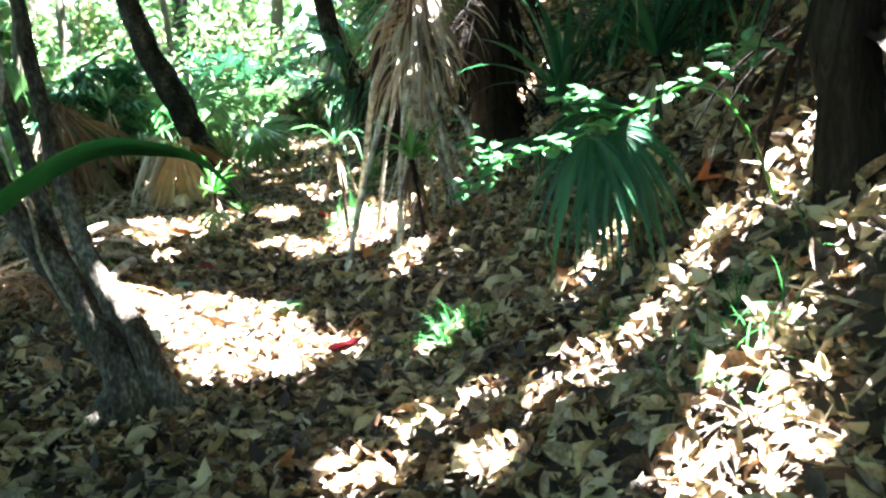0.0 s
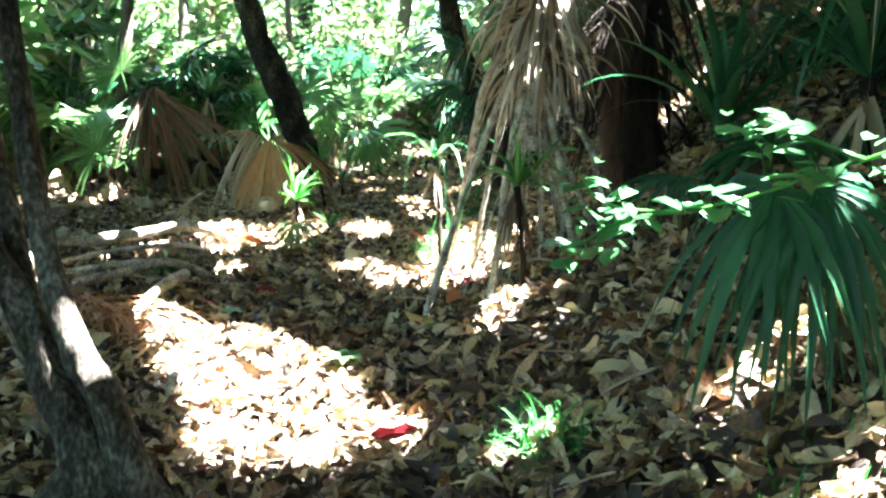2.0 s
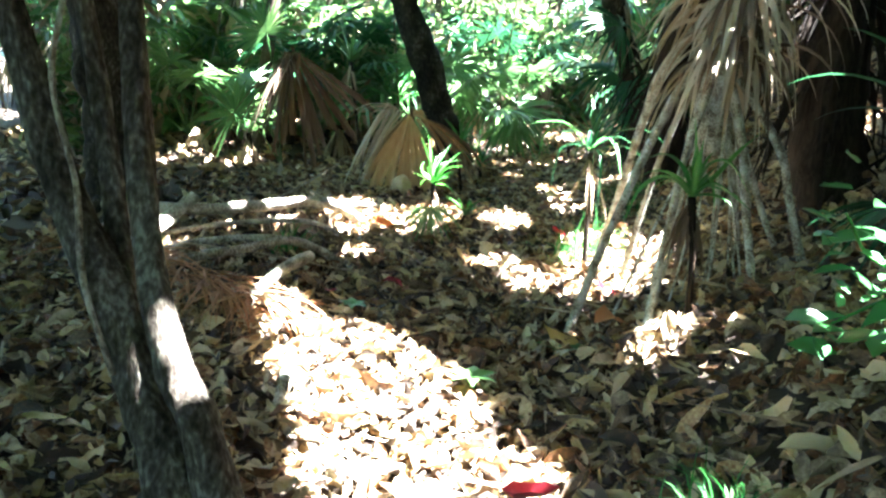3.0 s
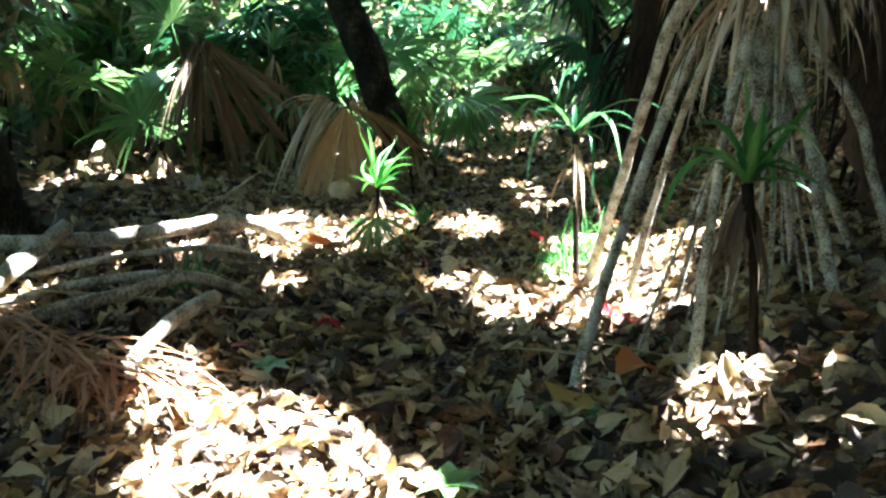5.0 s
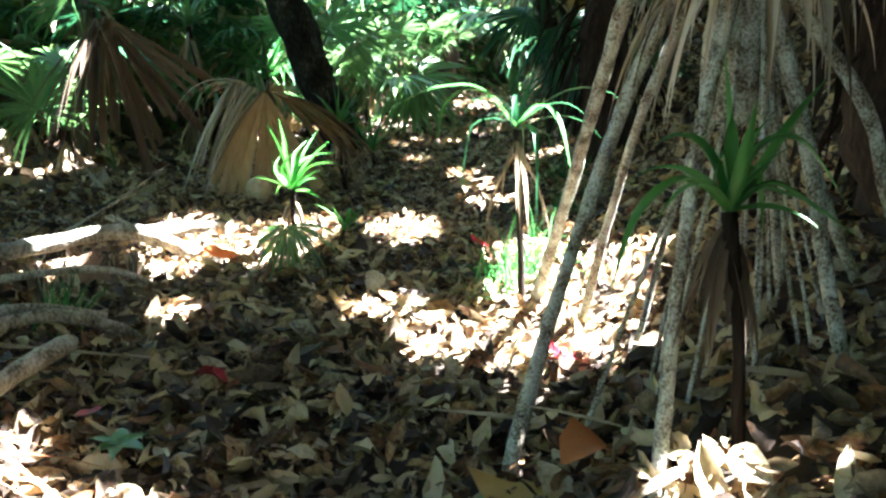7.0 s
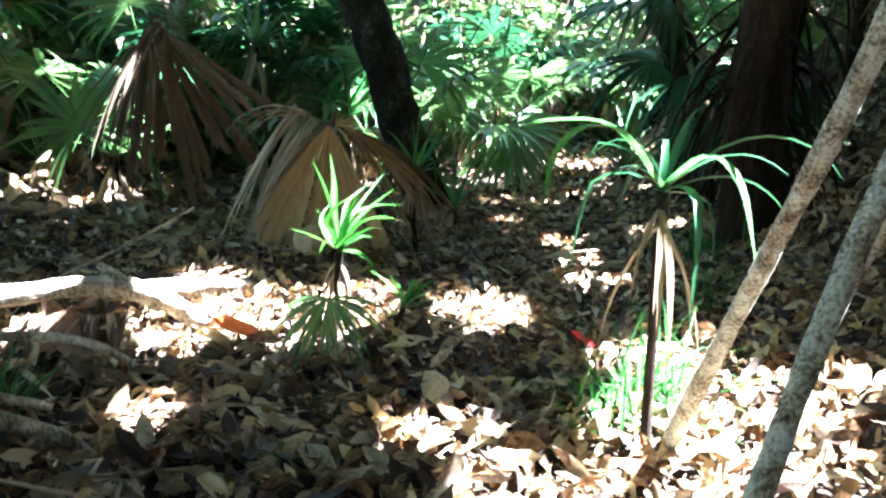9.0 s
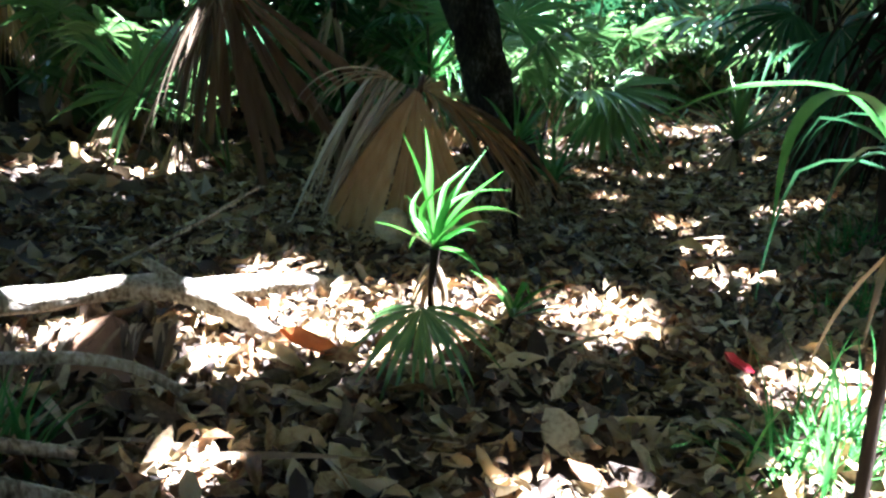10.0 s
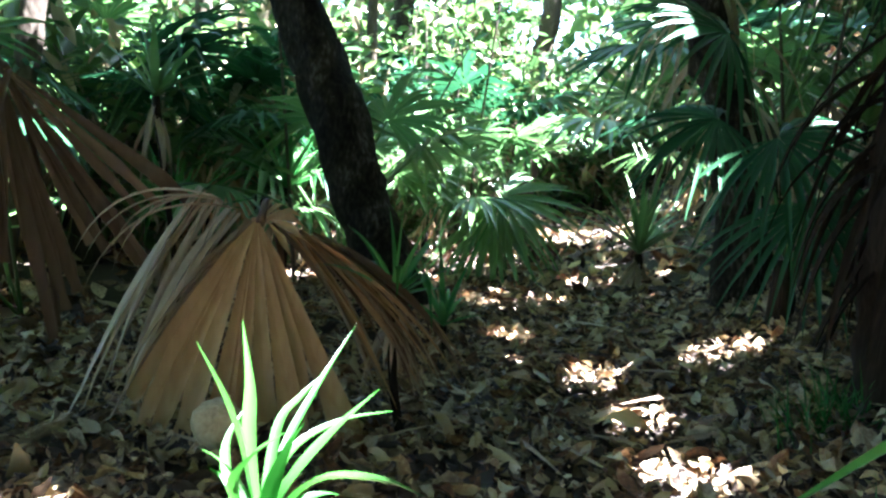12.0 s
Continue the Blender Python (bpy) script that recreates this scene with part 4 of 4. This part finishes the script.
# the leafy twig across the bank
twig = thing("shrub", (2.75, 2.35, gz(2.75, 2.35)), "thin shrub branch with bright young leaves", "shrub")
line = []
for pts in ([(2.75, 2.35, gz(2.75, 2.35)), (2.6, 2.2, 1.25), (2.39, 2.07, 1.46), (2.12, 2.18, 1.36), (1.72, 2.27, 1.2), (1.45, 2.29, 1.2), (1.36, 2.29, 1.3)], [(1.72, 2.27, 1.2), (1.5, 2.27, 1.15), (1.37, 2.28, 1.06)], [(2.12, 2.18, 1.36), (1.95, 2.2, 1.42), (1.82, 2.2, 1.43)], [(2.39, 2.07, 1.46), (2.5, 2.0, 1.55), (2.62, 1.95, 1.6)]):
    g = Geo()
    line.append(tube(g, pts, [0.008, 0.006, 0.003], 6, 5, 0)[4:])
    part("branch", g, GREEN_BRIGHT, twig)
c = np.concatenate(line)
c = c[(c[:, 0] < 2.45) | (c[:, 2] > 1.45)]
for q in np.repeat(c, 3, 0):
    part("leaf", cloud_geo([q + rng.normal(0, 0.04, 3)], 0.082, 0.038, flat=0.35, hang=0), TWIG_LEAF, twig)


# grass clumps
def tuft(base, count, length, width, label, mat=None, spread=0.8, droop=0.9, area=0.08):
    t = thing("grass_tuft", tuple(base), label, "grass", "grass tufts")
    for k in range(count):
        a, e = rng.uniform(0, 6.28), rng.uniform(0.1, spread)
        o = np.array(base) + (rng.normal(0, area), rng.normal(0, area), 0)
        o[2] = gz(o[0], o[1])
        g = Geo()
        blade(g, o, (math.cos(a) * math.sin(e), math.sin(a) * math.sin(e), math.cos(e)), length * rng.uniform(0.5, 1.1), width, droop, 6)
        part("blade", g, mat or GRASS, t)
    return t


tuft((1.13, 3.14, gz(1.13, 3.14)), 190, 0.4, 0.007, "fine green grass tuft in leaf litter", spread=1.0, droop=2.2)
tuft((2.5, 1.75, gz(2.5, 1.75)), 90, 0.34, 0.007, "sparse green grass tuft on the bank", area=0.16, spread=1.0, droop=1.8)
tuft((-0.68, 7.0, gz(-0.68, 7.0)), 110, 0.5, 0.010, "sunlit green grass tuft at the foot of a sprout", GREEN_STRAP, area=0.1, droop=1.5)
tuft((-1.0, 9.5, gz(-1.0, 9.5)), 90, 0.3, 0.008, "fine green grass tuft beside the trail", area=0.1)
tuft((-0.75, 8.4, gz(-0.75, 8.4)), 70, 0.3, 0.008, "fine green grass tuft on the bank", area=0.12)
tuft((-2.6, 5.6, gz(-2.6, 5.6)), 40, 0.35, 0.012, "dark grass tuft beside roots", GREEN_STRAP)
tuft((2.1, 2.36, gz(2.1, 2.36)), 12, 0.17, 0.014, "few green blades on the bank", GREEN_BRIGHT)


# dry strap hanging over the bank
VINE = (2.17, 2.59, 1.54)
hang = thing("hanging_leaf", (VINE[0], VINE[1], VINE[2]), "long pale dry leaf hanging over the bank", "leaf")
g = Geo()
ribbon(g, [(VINE[0] + 0.02, VINE[1], 4.6), (VINE[0], VINE[1], 3.2), (VINE[0] - 0.01, VINE[1], 2.2), VINE], 0.03)
part("leaf", g, STRAW, hang)


# leaning and fallen wood
def stick(name, pts, radii, mat, label, category="branch", seg=9):
    g = Geo()
    tube(g, pts, radii, seg, 6, 0.18)
    return single(name, g, mat, tuple(pts[0]), label, category)


fork = thing("fallen_branch", (-2.9, 6.5, 0.0), "pale forked surface branch lit by the sun", "branch")
for pts, r, nm in (([(-4.6, 5.6, 0.1), (-3.9, 5.35, 0.2), (-3.4, 5.6, 0.24), (-3.1, 6.05, 0.27), (-3.0, 6.28, 0.29), (-2.86, 6.46, 0.27), (-2.72, 6.58, 0.2), (-2.62, 6.68, 0.1), (-2.54, 6.76, -0.02)], [0.07, 0.052, 0.046, 0.043, 0.046, 0.047, 0.044, 0.04, 0.036], "limb"),
                   ([(-2.98, 6.45, 0.24), (-2.9, 6.83, 0.21), (-2.84, 7.14, 0.17), (-2.74, 7.48, 0.11), (-2.68, 7.6, 0.06)], [0.036, 0.044, 0.046, 0.045, 0.03], "limb"),
                   ([(-2.87, 6.52, 0.24), (-2.93, 6.46, 0.31), (-3.0, 6.4, 0.37)], [0.03, 0.025, 0.018], "stub"),
                   ([(-3.49, 5.5, 0.33), (-3.42, 5.04, 0.17), (-3.34, 4.68, 0.06), (-3.2, 4.35, 0.0), (-3.05, 4.0, -0.14)], [0.045, 0.055, 0.06, 0.065, 0.06], "limb")):
    g = Geo()
    tube(g, pts, r, 12, 9, 0.4)
    part(nm, g, BARK_PALE, fork)
stick("fallen_branch", [(-2.04, 5.12, 0.15), (-2.0, 5.0, 0.17), (-1.98, 4.7, 0.13), (-1.94, 4.4, 0.03), (-1.9, 4.2, -0.12)], [0.035, 0.042, 0.04, 0.036, 0.03], BARK_PALE, "short grey fallen branch in leaf litter")
stick("fallen_branch", [(-3.1, 4.35, -0.05), (-2.6, 4.6, 0.14), (-2.43, 4.86, 0.18), (-2.27, 5.18, 0.22), (-2.15, 5.5, 0.08), (-2.1, 5.65, -0.06)], [0.03, 0.034, 0.034, 0.032, 0.03, 0.025], BARK_PALE, "grey crooked fallen branch among roots")
stick("fallen_branch", [(-1.14, 3.72, gz(-1.14, 3.72) + 0.05), (-0.98, 3.5, gz(-0.98, 3.5) + 0.09), (-0.82, 3.22, gz(-0.82, 3.22) + 0.05)], [0.03, 0.036, 0.028], BARK_PALE, "short pale fallen branch lying in the sun")
stick("fallen_branch", [(-3.3, 4.75, 0.02), (-2.9, 5.0, 0.14), (-2.55, 5.35, 0.17), (-2.4, 5.7, 0.05)], [0.022, 0.026, 0.024, 0.018], BARK_PALE, "thin grey fallen branch among roots")
stick("fallen_branch", [(-3.6, 5.2, 0.05), (-3.0, 5.5, 0.2), (-2.6, 5.95, 0.2), (-2.35, 6.2, 0.0)], [0.018, 0.022, 0.02, 0.014], BARK_PALE, "thin grey fallen branch beside the forked branch")
stick("stick", [(-2.95, 4.75, 0.16), (-2.4, 5.0, 0.13), (-1.75, 5.35, 0.04)], [0.008, 0.008, 0.006], STRAW, "long thin pale stalk across fallen branches", "stick", 6)
stick("stick", [(-2.1, 5.35, -0.02), (-1.72, 5.74, 0.0)], [0.012, 0.009], STRAW, "thin pale stick lying on leaf litter", "stick", 6)
stick("stick", [(-3.78, 6.76, 0.1), (-3.57, 7.1, 0.3), (-3.4, 7.4, 0.5)], [0.012, 0.011, 0.008], BARK_PALE, "thin grey stick leaning in the undergrowth", "stick", 6)
stick("stick", [(-3.2, 7.5, 0.06), (-2.75, 7.9, 0.09), (-2.2, 8.3, 0.16)], [0.015, 0.014, 0.01], STRAW, "long dry stalk lying beside a dead fan leaf", "stick", 6)
stick("stick", [(-2.3, 9.0, 0.1), (-2.05, 8.85, 0.12), (-1.8, 8.66, 0.06)], [0.02, 0.018, 0.014], BARK_DARK, "dark stick lying across the trail", "stick", 7)

# dead palm leaf lying under the branch
flat = thing("dead_fan_palm", (-3.0, 6.35, gz(-3.0, 6.35)), "dead tan palm leaf lying under the branch", "palm leaf")
g = Geo()
fan(g, (-2.97, 6.24, 0.2), (0.35, -0.75, -0.5), (0.2, -0.5, 0.8), 0.42, 130, 13, 0.25, 0.7, 0.3, 0.15, floor=gz(-2.8, 6.2) + 0.07, blunt=0.4)
part("leaf", g, FAN_BROWN, flat)
for k in range(26):
    f = rng.random()
    o = np.array((-3.22, 5.78, 0.19)) * (1 - f) + np.array((-2.74, 6.4, 0.19)) * f
    g = Geo()
    blade(g, o, (0.5 + rng.normal(0, 0.3), -0.6 + rng.normal(0, 0.3), -0.3), rng.uniform(0.2, 0.45), rng.uniform(0.015, 0.035), 1.6, 7, 0.5, floor=gz(o[0], o[1]) + 0.05)
    part("leaf_strip", g, (STRAW, DRY_DARK)[k % 2], flat)
g = Geo()
tube(g, [(-3.5, 6.85, gz(-3.5, 6.85) + 0.05), (-3.2, 6.55, 0.12), (-2.97, 6.24, 0.2)], [0.014, 0.012, 0.014], 7, 4)
part("petiole", g, FAN_BROWN, flat)

# husk by the dead fan leaf
g = Geo()
bm = bmesh.new()
bmesh.ops.create_icosphere(bm, subdivisions=3, radius=0.1)
vv = [np.array(v.co) * (1, 0.85, 1.15) * (1 + 0.3 * noise.noise(v.co * 16) + 0.16 * noise.noise(v.co * 45)) for v in bm.verts]
g.add(np.array(vv) + (-2.95, 7.92, gz(-2.95, 7.92) + 0.1), [[v.index for v in f.verts] for f in bm.faces])
bm.free()
single("fruit_husk", g, HUSK, (-2.95, 7.92, gz(-2.95, 7.92)), "pale dried fruit husk lying under a dead leaf", "husk")

# dead reddish frond heaped by the roots
heap = thing("dead_frond", (-2.0, 4.1, gz(-2.0, 4.1)), "heap of reddish brown dead palm frond leaflets", "palm leaf")
for k in range(170):
    f = rng.random()
    o = np.array((-2.95, 4.2, 0.22)) * (1 - f) + np.array((-1.85, 4.3, 0.03)) * f + rng.normal(0, 0.07, 3) * (1, 1, 0.4)
    a = -0.6 + rng.normal(0, 0.5)
    g = Geo()
    blade(g, o, (math.cos(a), math.sin(a), 0.25), rng.uniform(0.35, 0.75), rng.uniform(0.010, 0.022), 0.8, 6, 0.4, floor=gz(o[0], o[1]) + 0.03)
    part("leaflet", g, FAN_RED, heap)


def seedling(x, y, size, label, count=6):
    t = thing("seedling", (x, y, gz(x, y)), label, "plant", "seedlings")
    top = np.array((x, y, gz(x, y) + size * 0.8))
    g = Geo()
    tube(g, [(x, y, gz(x, y) - 0.03), (x + 0.01, y, gz(x, y) + size * 0.4), top], [0.005, 0.004, 0.003], 6, 3, 0)
    part("stem", g, GREEN_LEAF, t)
    for k in range(count):
        a = k * 6.283 / count + rng.uniform(-0.2, 0.2)
        g = Geo()
        blade(g, top, (math.cos(a), math.sin(a), 0.25), size * rng.uniform(0.8, 1.1), size * 0.4, 0.5, 6, 0.2)
        part("leaf", g, GREEN_FAN, t)


for x, y, size in ((-0.22, 4.01, 0.14), (-1.36, 4.64, 0.12), (-0.07, 4.75, 0.1), (0.12, 4.68, 0.1)):
    seedling(x, y, size, "small green seedling in leaf litter")

# near blades beside the camera's way
g = Geo()
ribbon(g, [(1.08, -0.7, 1.2), (1.14, -0.7, 1.33), (1.22, -0.66, 1.41), (1.31, -0.6, 1.465), (1.38, -0.555, 1.46), (1.43, -0.53, 1.44), (1.48, -0.51, 1.38)], 0.034, 4, 0.7)
lead = thing("pandanus_sprout", (0.9, -0.9, gz(0.9, -0.9)), "tall green sprout at the trail's start", "plant", "pandanus sprouts")
part("leaf", g, GREEN_STRAP, lead)
g = Geo()
tube(g, [(0.9, -0.9, gz(0.9, -0.9) - 0.05), (0.95, -0.85, 0.7), (1.08, -0.7, 1.21)], [0.012, 0.01, 0.008], 7, 5)
part("stem", g, GREEN_STRAP, lead)
rosette(lead, (1.0, -0.8, 0.9), 6, 0.4, 0.04, GREEN_STRAP)


# ---- leaf litter ----
def leaf_shape(curl, bend, aspect, seed):
    """A dry leaf, length 1: a curled oval of three by five points."""
    r = random.Random(seed)
    v = []
    for i, (x, w) in enumerate(((-0.5, 0.06), (-0.28, 0.75), (0.0, 1.0), (0.28, 0.72), (0.5, 0.05))):
        tilt = r.uniform(-0.3, 0.3)
        for s in (-1, 0, 1):
            y = s * w * aspect * 0.5
            v.append((x, y * (1 - 0.25 * abs(curl)), curl * abs(s) * w * aspect * 0.5 + bend * (x * x - 0.08) + s * tilt * w * 0.3 + r.uniform(-0.03, 0.03)))
    f = [(3 * i + j, 3 * i + j + 1, 3 * i + j + 4, 3 * i + j + 3) for i in range(4) for j in range(2)]
    return np.array(v), np.array(f)


SHAPES = [leaf_shape(c, b, a, k) for k, (c, b, a) in enumerate(((0.5, 0.45, 0.5), (0.9, -0.6, 0.5), (-0.6, 0.6, 0.54), (1.1, 0.9, 0.48), (0.35, -0.4, 0.58), (-0.9, -0.6, 0.5), (0.7, 1.0, 0.42), (0.3, 0.35, 0.33), (1.0, -1.0, 0.46), (-0.4, 1.2, 0.5)))]


def litter_at(n, x0, x1, y0, y1, size, lift=0.05):
    x, y = rng.uniform(x0, x1, n), rng.uniform(y0, y1, n)
    s = size * np.exp(rng.normal(-0.05, 0.35, n)).clip(0.4, 1.9)
    z = ground_z(x, y) + rng.uniform(0, lift, n)
    e = 0.05
    nx, ny = -(ground_z(x + e, y) - ground_z(x - e, y)) / (2 * e), -(ground_z(x, y + e) - ground_z(x, y - e)) / (2 * e)
    up = np.stack([nx + rng.normal(0, 0.6, n), ny + rng.normal(0, 0.6, n), np.ones(n)], 1)
    up /= np.linalg.norm(up, axis=1, keepdims=True)
    a = rng.uniform(0, 2 * math.pi, n)
    d = np.stack([np.cos(a), np.sin(a), np.zeros(n)], 1)
    d -= up * (d * up).sum(1, keepdims=True)
    d /= np.linalg.norm(d, axis=1, keepdims=True)
    return np.stack([x, y, z], 1), d, np.cross(up, d), up, s


g = Geo()
vs, fs, total = [], [], 0
for n, x0, x1, y0, y1, size, lift in ((21000, -4.2, 3.4, 0.2, 7.0, 0.12, 0.09), (17000, -5.2, 1.6, 7.0, 12.5, 0.1, 0.08), (3000, -4.5, 3.5, -3.0, 0.2, 0.13, 0.05), (5000, -9.0, 2.5, 12.5, 20.0, 0.17, 0.05), (2500, -9.0, -4.2, 2.0, 12.5, 0.16, 0.05), (2500, 1.4, 5.0, 3.0, 12.0, 0.16, 0.05), (11000, -3.6, 3.2, 0.4, 7.6, 0.045, 0.1), (6000, -4.6, 1.4, 7.0, 11.5, 0.045, 0.09)):
    p, d, s, u, k = litter_at(n, x0, x1, y0, y1, size, lift)
    pick = rng.integers(0, len(SHAPES), n)
    for j, (sv, sf) in enumerate(SHAPES):
        w = np.flatnonzero(pick == j)
        v = p[w, None] + k[w, None, None] * (d[w, None] * sv[None, :, :1] + s[w, None] * sv[None, :, 1:2] + u[w, None] * sv[None, :, 2:])
        vs.append(v.reshape(-1, 3))
        fs.append((total + 15 * np.arange(len(w))[:, None, None] + sf[None]).reshape(-1, 4))
        total += 15 * len(w)
g.v, g.f, g.count = vs, np.concatenate(fs).tolist(), total
ob = new("leaf_litter", g.mesh("leaf_litter"))
ob.data.materials.append(LITTER)
ob.parent = ground
tagged(ob, "brown and tan dry leaf litter", kind="stuff")

shared = []
for j, (sv, sf) in enumerate(SHAPES):
    gg = Geo()
    gg.add(sv, sf)
    me = gg.mesh("leaf")
    me.materials.append(LITTER)
    shared.append(me)
p, d, s, u, k = litter_at(300, -1.8, 1.6, 1.6, 8.0, 0.13, 0.03)
for i in range(300):
    ob = new("leaf", shared[int(rng.integers(0, len(shared)))])
    m = Matrix((d[i], s[i], u[i])).transposed().to_4x4()
    ob.matrix_local = Matrix.Translation(p[i] + (0, 0, 0.05)) @ m @ Matrix.Diagonal((k[i], k[i], k[i], 1))
    ob.parent = ground


def loose_leaf(x, y, size, mat, label, turn=0.0, tilt=(0, 0), shape=0):
    gg = Geo()
    gg.add(SHAPES[shape][0] * size, SHAPES[shape][1])
    me = gg.mesh("fallen_leaf")
    me.materials.append(mat)
    ob = new("fallen_leaf", me)
    ob.matrix_world = pose(x, y, gz(x, y) + 0.12, tilt[0], tilt[1], turn)
    return tagged(ob, label, "leaf", "coloured fallen leaves")


loose_leaf(0.46, 3.1, 0.22, LEAF_RED, "bright red fallen leaf on leaf litter", 20, (10, -10), 3)
loose_leaf(-0.1, 5.82, 0.22, LEAF_RED, "pinkish red fallen leaf beside stilt roots", 60, (20, 30), 2)
loose_leaf(-1.62, 4.77, 0.16, LEAF_RED, "dark red fallen leaf in the shade", 100, (0, 10), 0)
loose_leaf(-1.43, 5.24, 0.16, LEAF_RED, "dark red fallen leaf with sun spots", 10, (0, 10), 1)
loose_leaf(-1.09, 7.55, 0.14, LEAF_RED, "small crimson fallen leaf", 30, (30, 30), 3)
loose_leaf(-2.36, 6.6, 0.24, LEAF_ORANGE, "orange curled fallen leaf by the branch", 40, (40, 20), 3)
loose_leaf(2.5, 2.85, 0.4, LEAF_ORANGE, "large orange brown dead leaf on the bank", 80, (50, 10), 1)
loose_leaf(-0.02, 4.85, 0.3, LEAF_YELLOW, "large yellow fallen leaf at a stilt root", 15, (6, 5), 2)
loose_leaf(0.2, 4.95, 0.36, LEAF_ORANGE, "broad orange fallen leaf at a stilt root", 75, (10, 15), 4)
loose_leaf(-1.78, 9.18, 0.25, LEAF_YELLOW, "pale tan fallen leaf on the trail", 15, (10, 5), 4)

# ---- dead strap leaves lying about, and skirts on the fibrous trunks ----
g = Geo()
for k in range(420):
    x, y = rng.uniform(-4.5, 3.0), rng.uniform(0.5, 12.0)
    a = rng.uniform(0, 6.28)
    blade(g, (x, y, gz(x, y) + rng.uniform(0.02, 0.09)), (math.cos(a), math.sin(a), 0.05), rng.uniform(0.2, 0.6), rng.uniform(0.012, 0.035), 0.12, 5, 0.4, floor=gz(x, y) + 0.02)
ob = new("leaf_strips", g.mesh("leaf_strips"))
ob.data.materials.append(STRAW)
ob.parent = ground
tagged(ob, "dry straw-coloured leaf strips", kind="stuff")


def skirt(t, axis, r, low, high, count, mat, length=(0.5, 1.1)):
    """Dead leaves hanging down a trunk, each one a part."""
    for k in range(count):
        a, h = rng.uniform(0, 6.28), rng.uniform(low, high)
        c = np.array([np.interp(h, [p[2] for p in axis], [p[i] for p in axis]) for i in range(2)] + [h])
        g = Geo()
        blade(g, c + (r * math.cos(a), r * math.sin(a), 0), (0.5 * math.cos(a), 0.5 * math.sin(a), rng.uniform(-0.9, 0.0)), rng.uniform(*length), rng.uniform(0.025, 0.05), rng.uniform(2.0, 3.5), 8, 0.5, floor=low - 0.4)
        part("dead_leaf", g, mat, t)


skirt(TREES[2][0], [(1.1, 6.32, 1.2), (1.04, 6.33, 1.95), (1.25, 6.36, 2.6)], 0.18, 1.1, 2.4, 70, BARK_FIBRE)
skirt(TREES[3][0], [(2.98, 2.12, 1.3), (2.97, 2.12, 1.8), (3.4, 2.2, 2.6)], 0.11, 1.35, 2.5, 34, BARK_FIBRE)
skirt(TREES[8][0], [(-0.72, 9.7, 1.0), (-0.76, 9.65, 1.8), (-0.4, 9.7, 2.6)], 0.16, 1.0, 2.5, 70, BARK_FIBRE)
skirt(TREES[7][0], [(-1.68, 11.8, 1.2), (-2.05, 11.6, 2.5)], 0.15, 1.2, 2.6, 40, STRAW)

for x, y, long in ((-4.92, 8.32, 0.28), (-4.86, 8.38, 0.22), (-4.98, 8.42, 0.2), (-4.7, 8.15, 0.18)):
    g = Geo()
    blade(g, (x, y, gz(x, y)), (rng.normal(0, 0.3), rng.normal(0, 0.3), 1), long, 0.07, 0.5, 6, 0.4)
    single("dry_leaf", g, STRAW_PALE, (x, y, gz(x, y)), "pale dry leaf standing up from the litter", "leaf", "pale dry leaves")
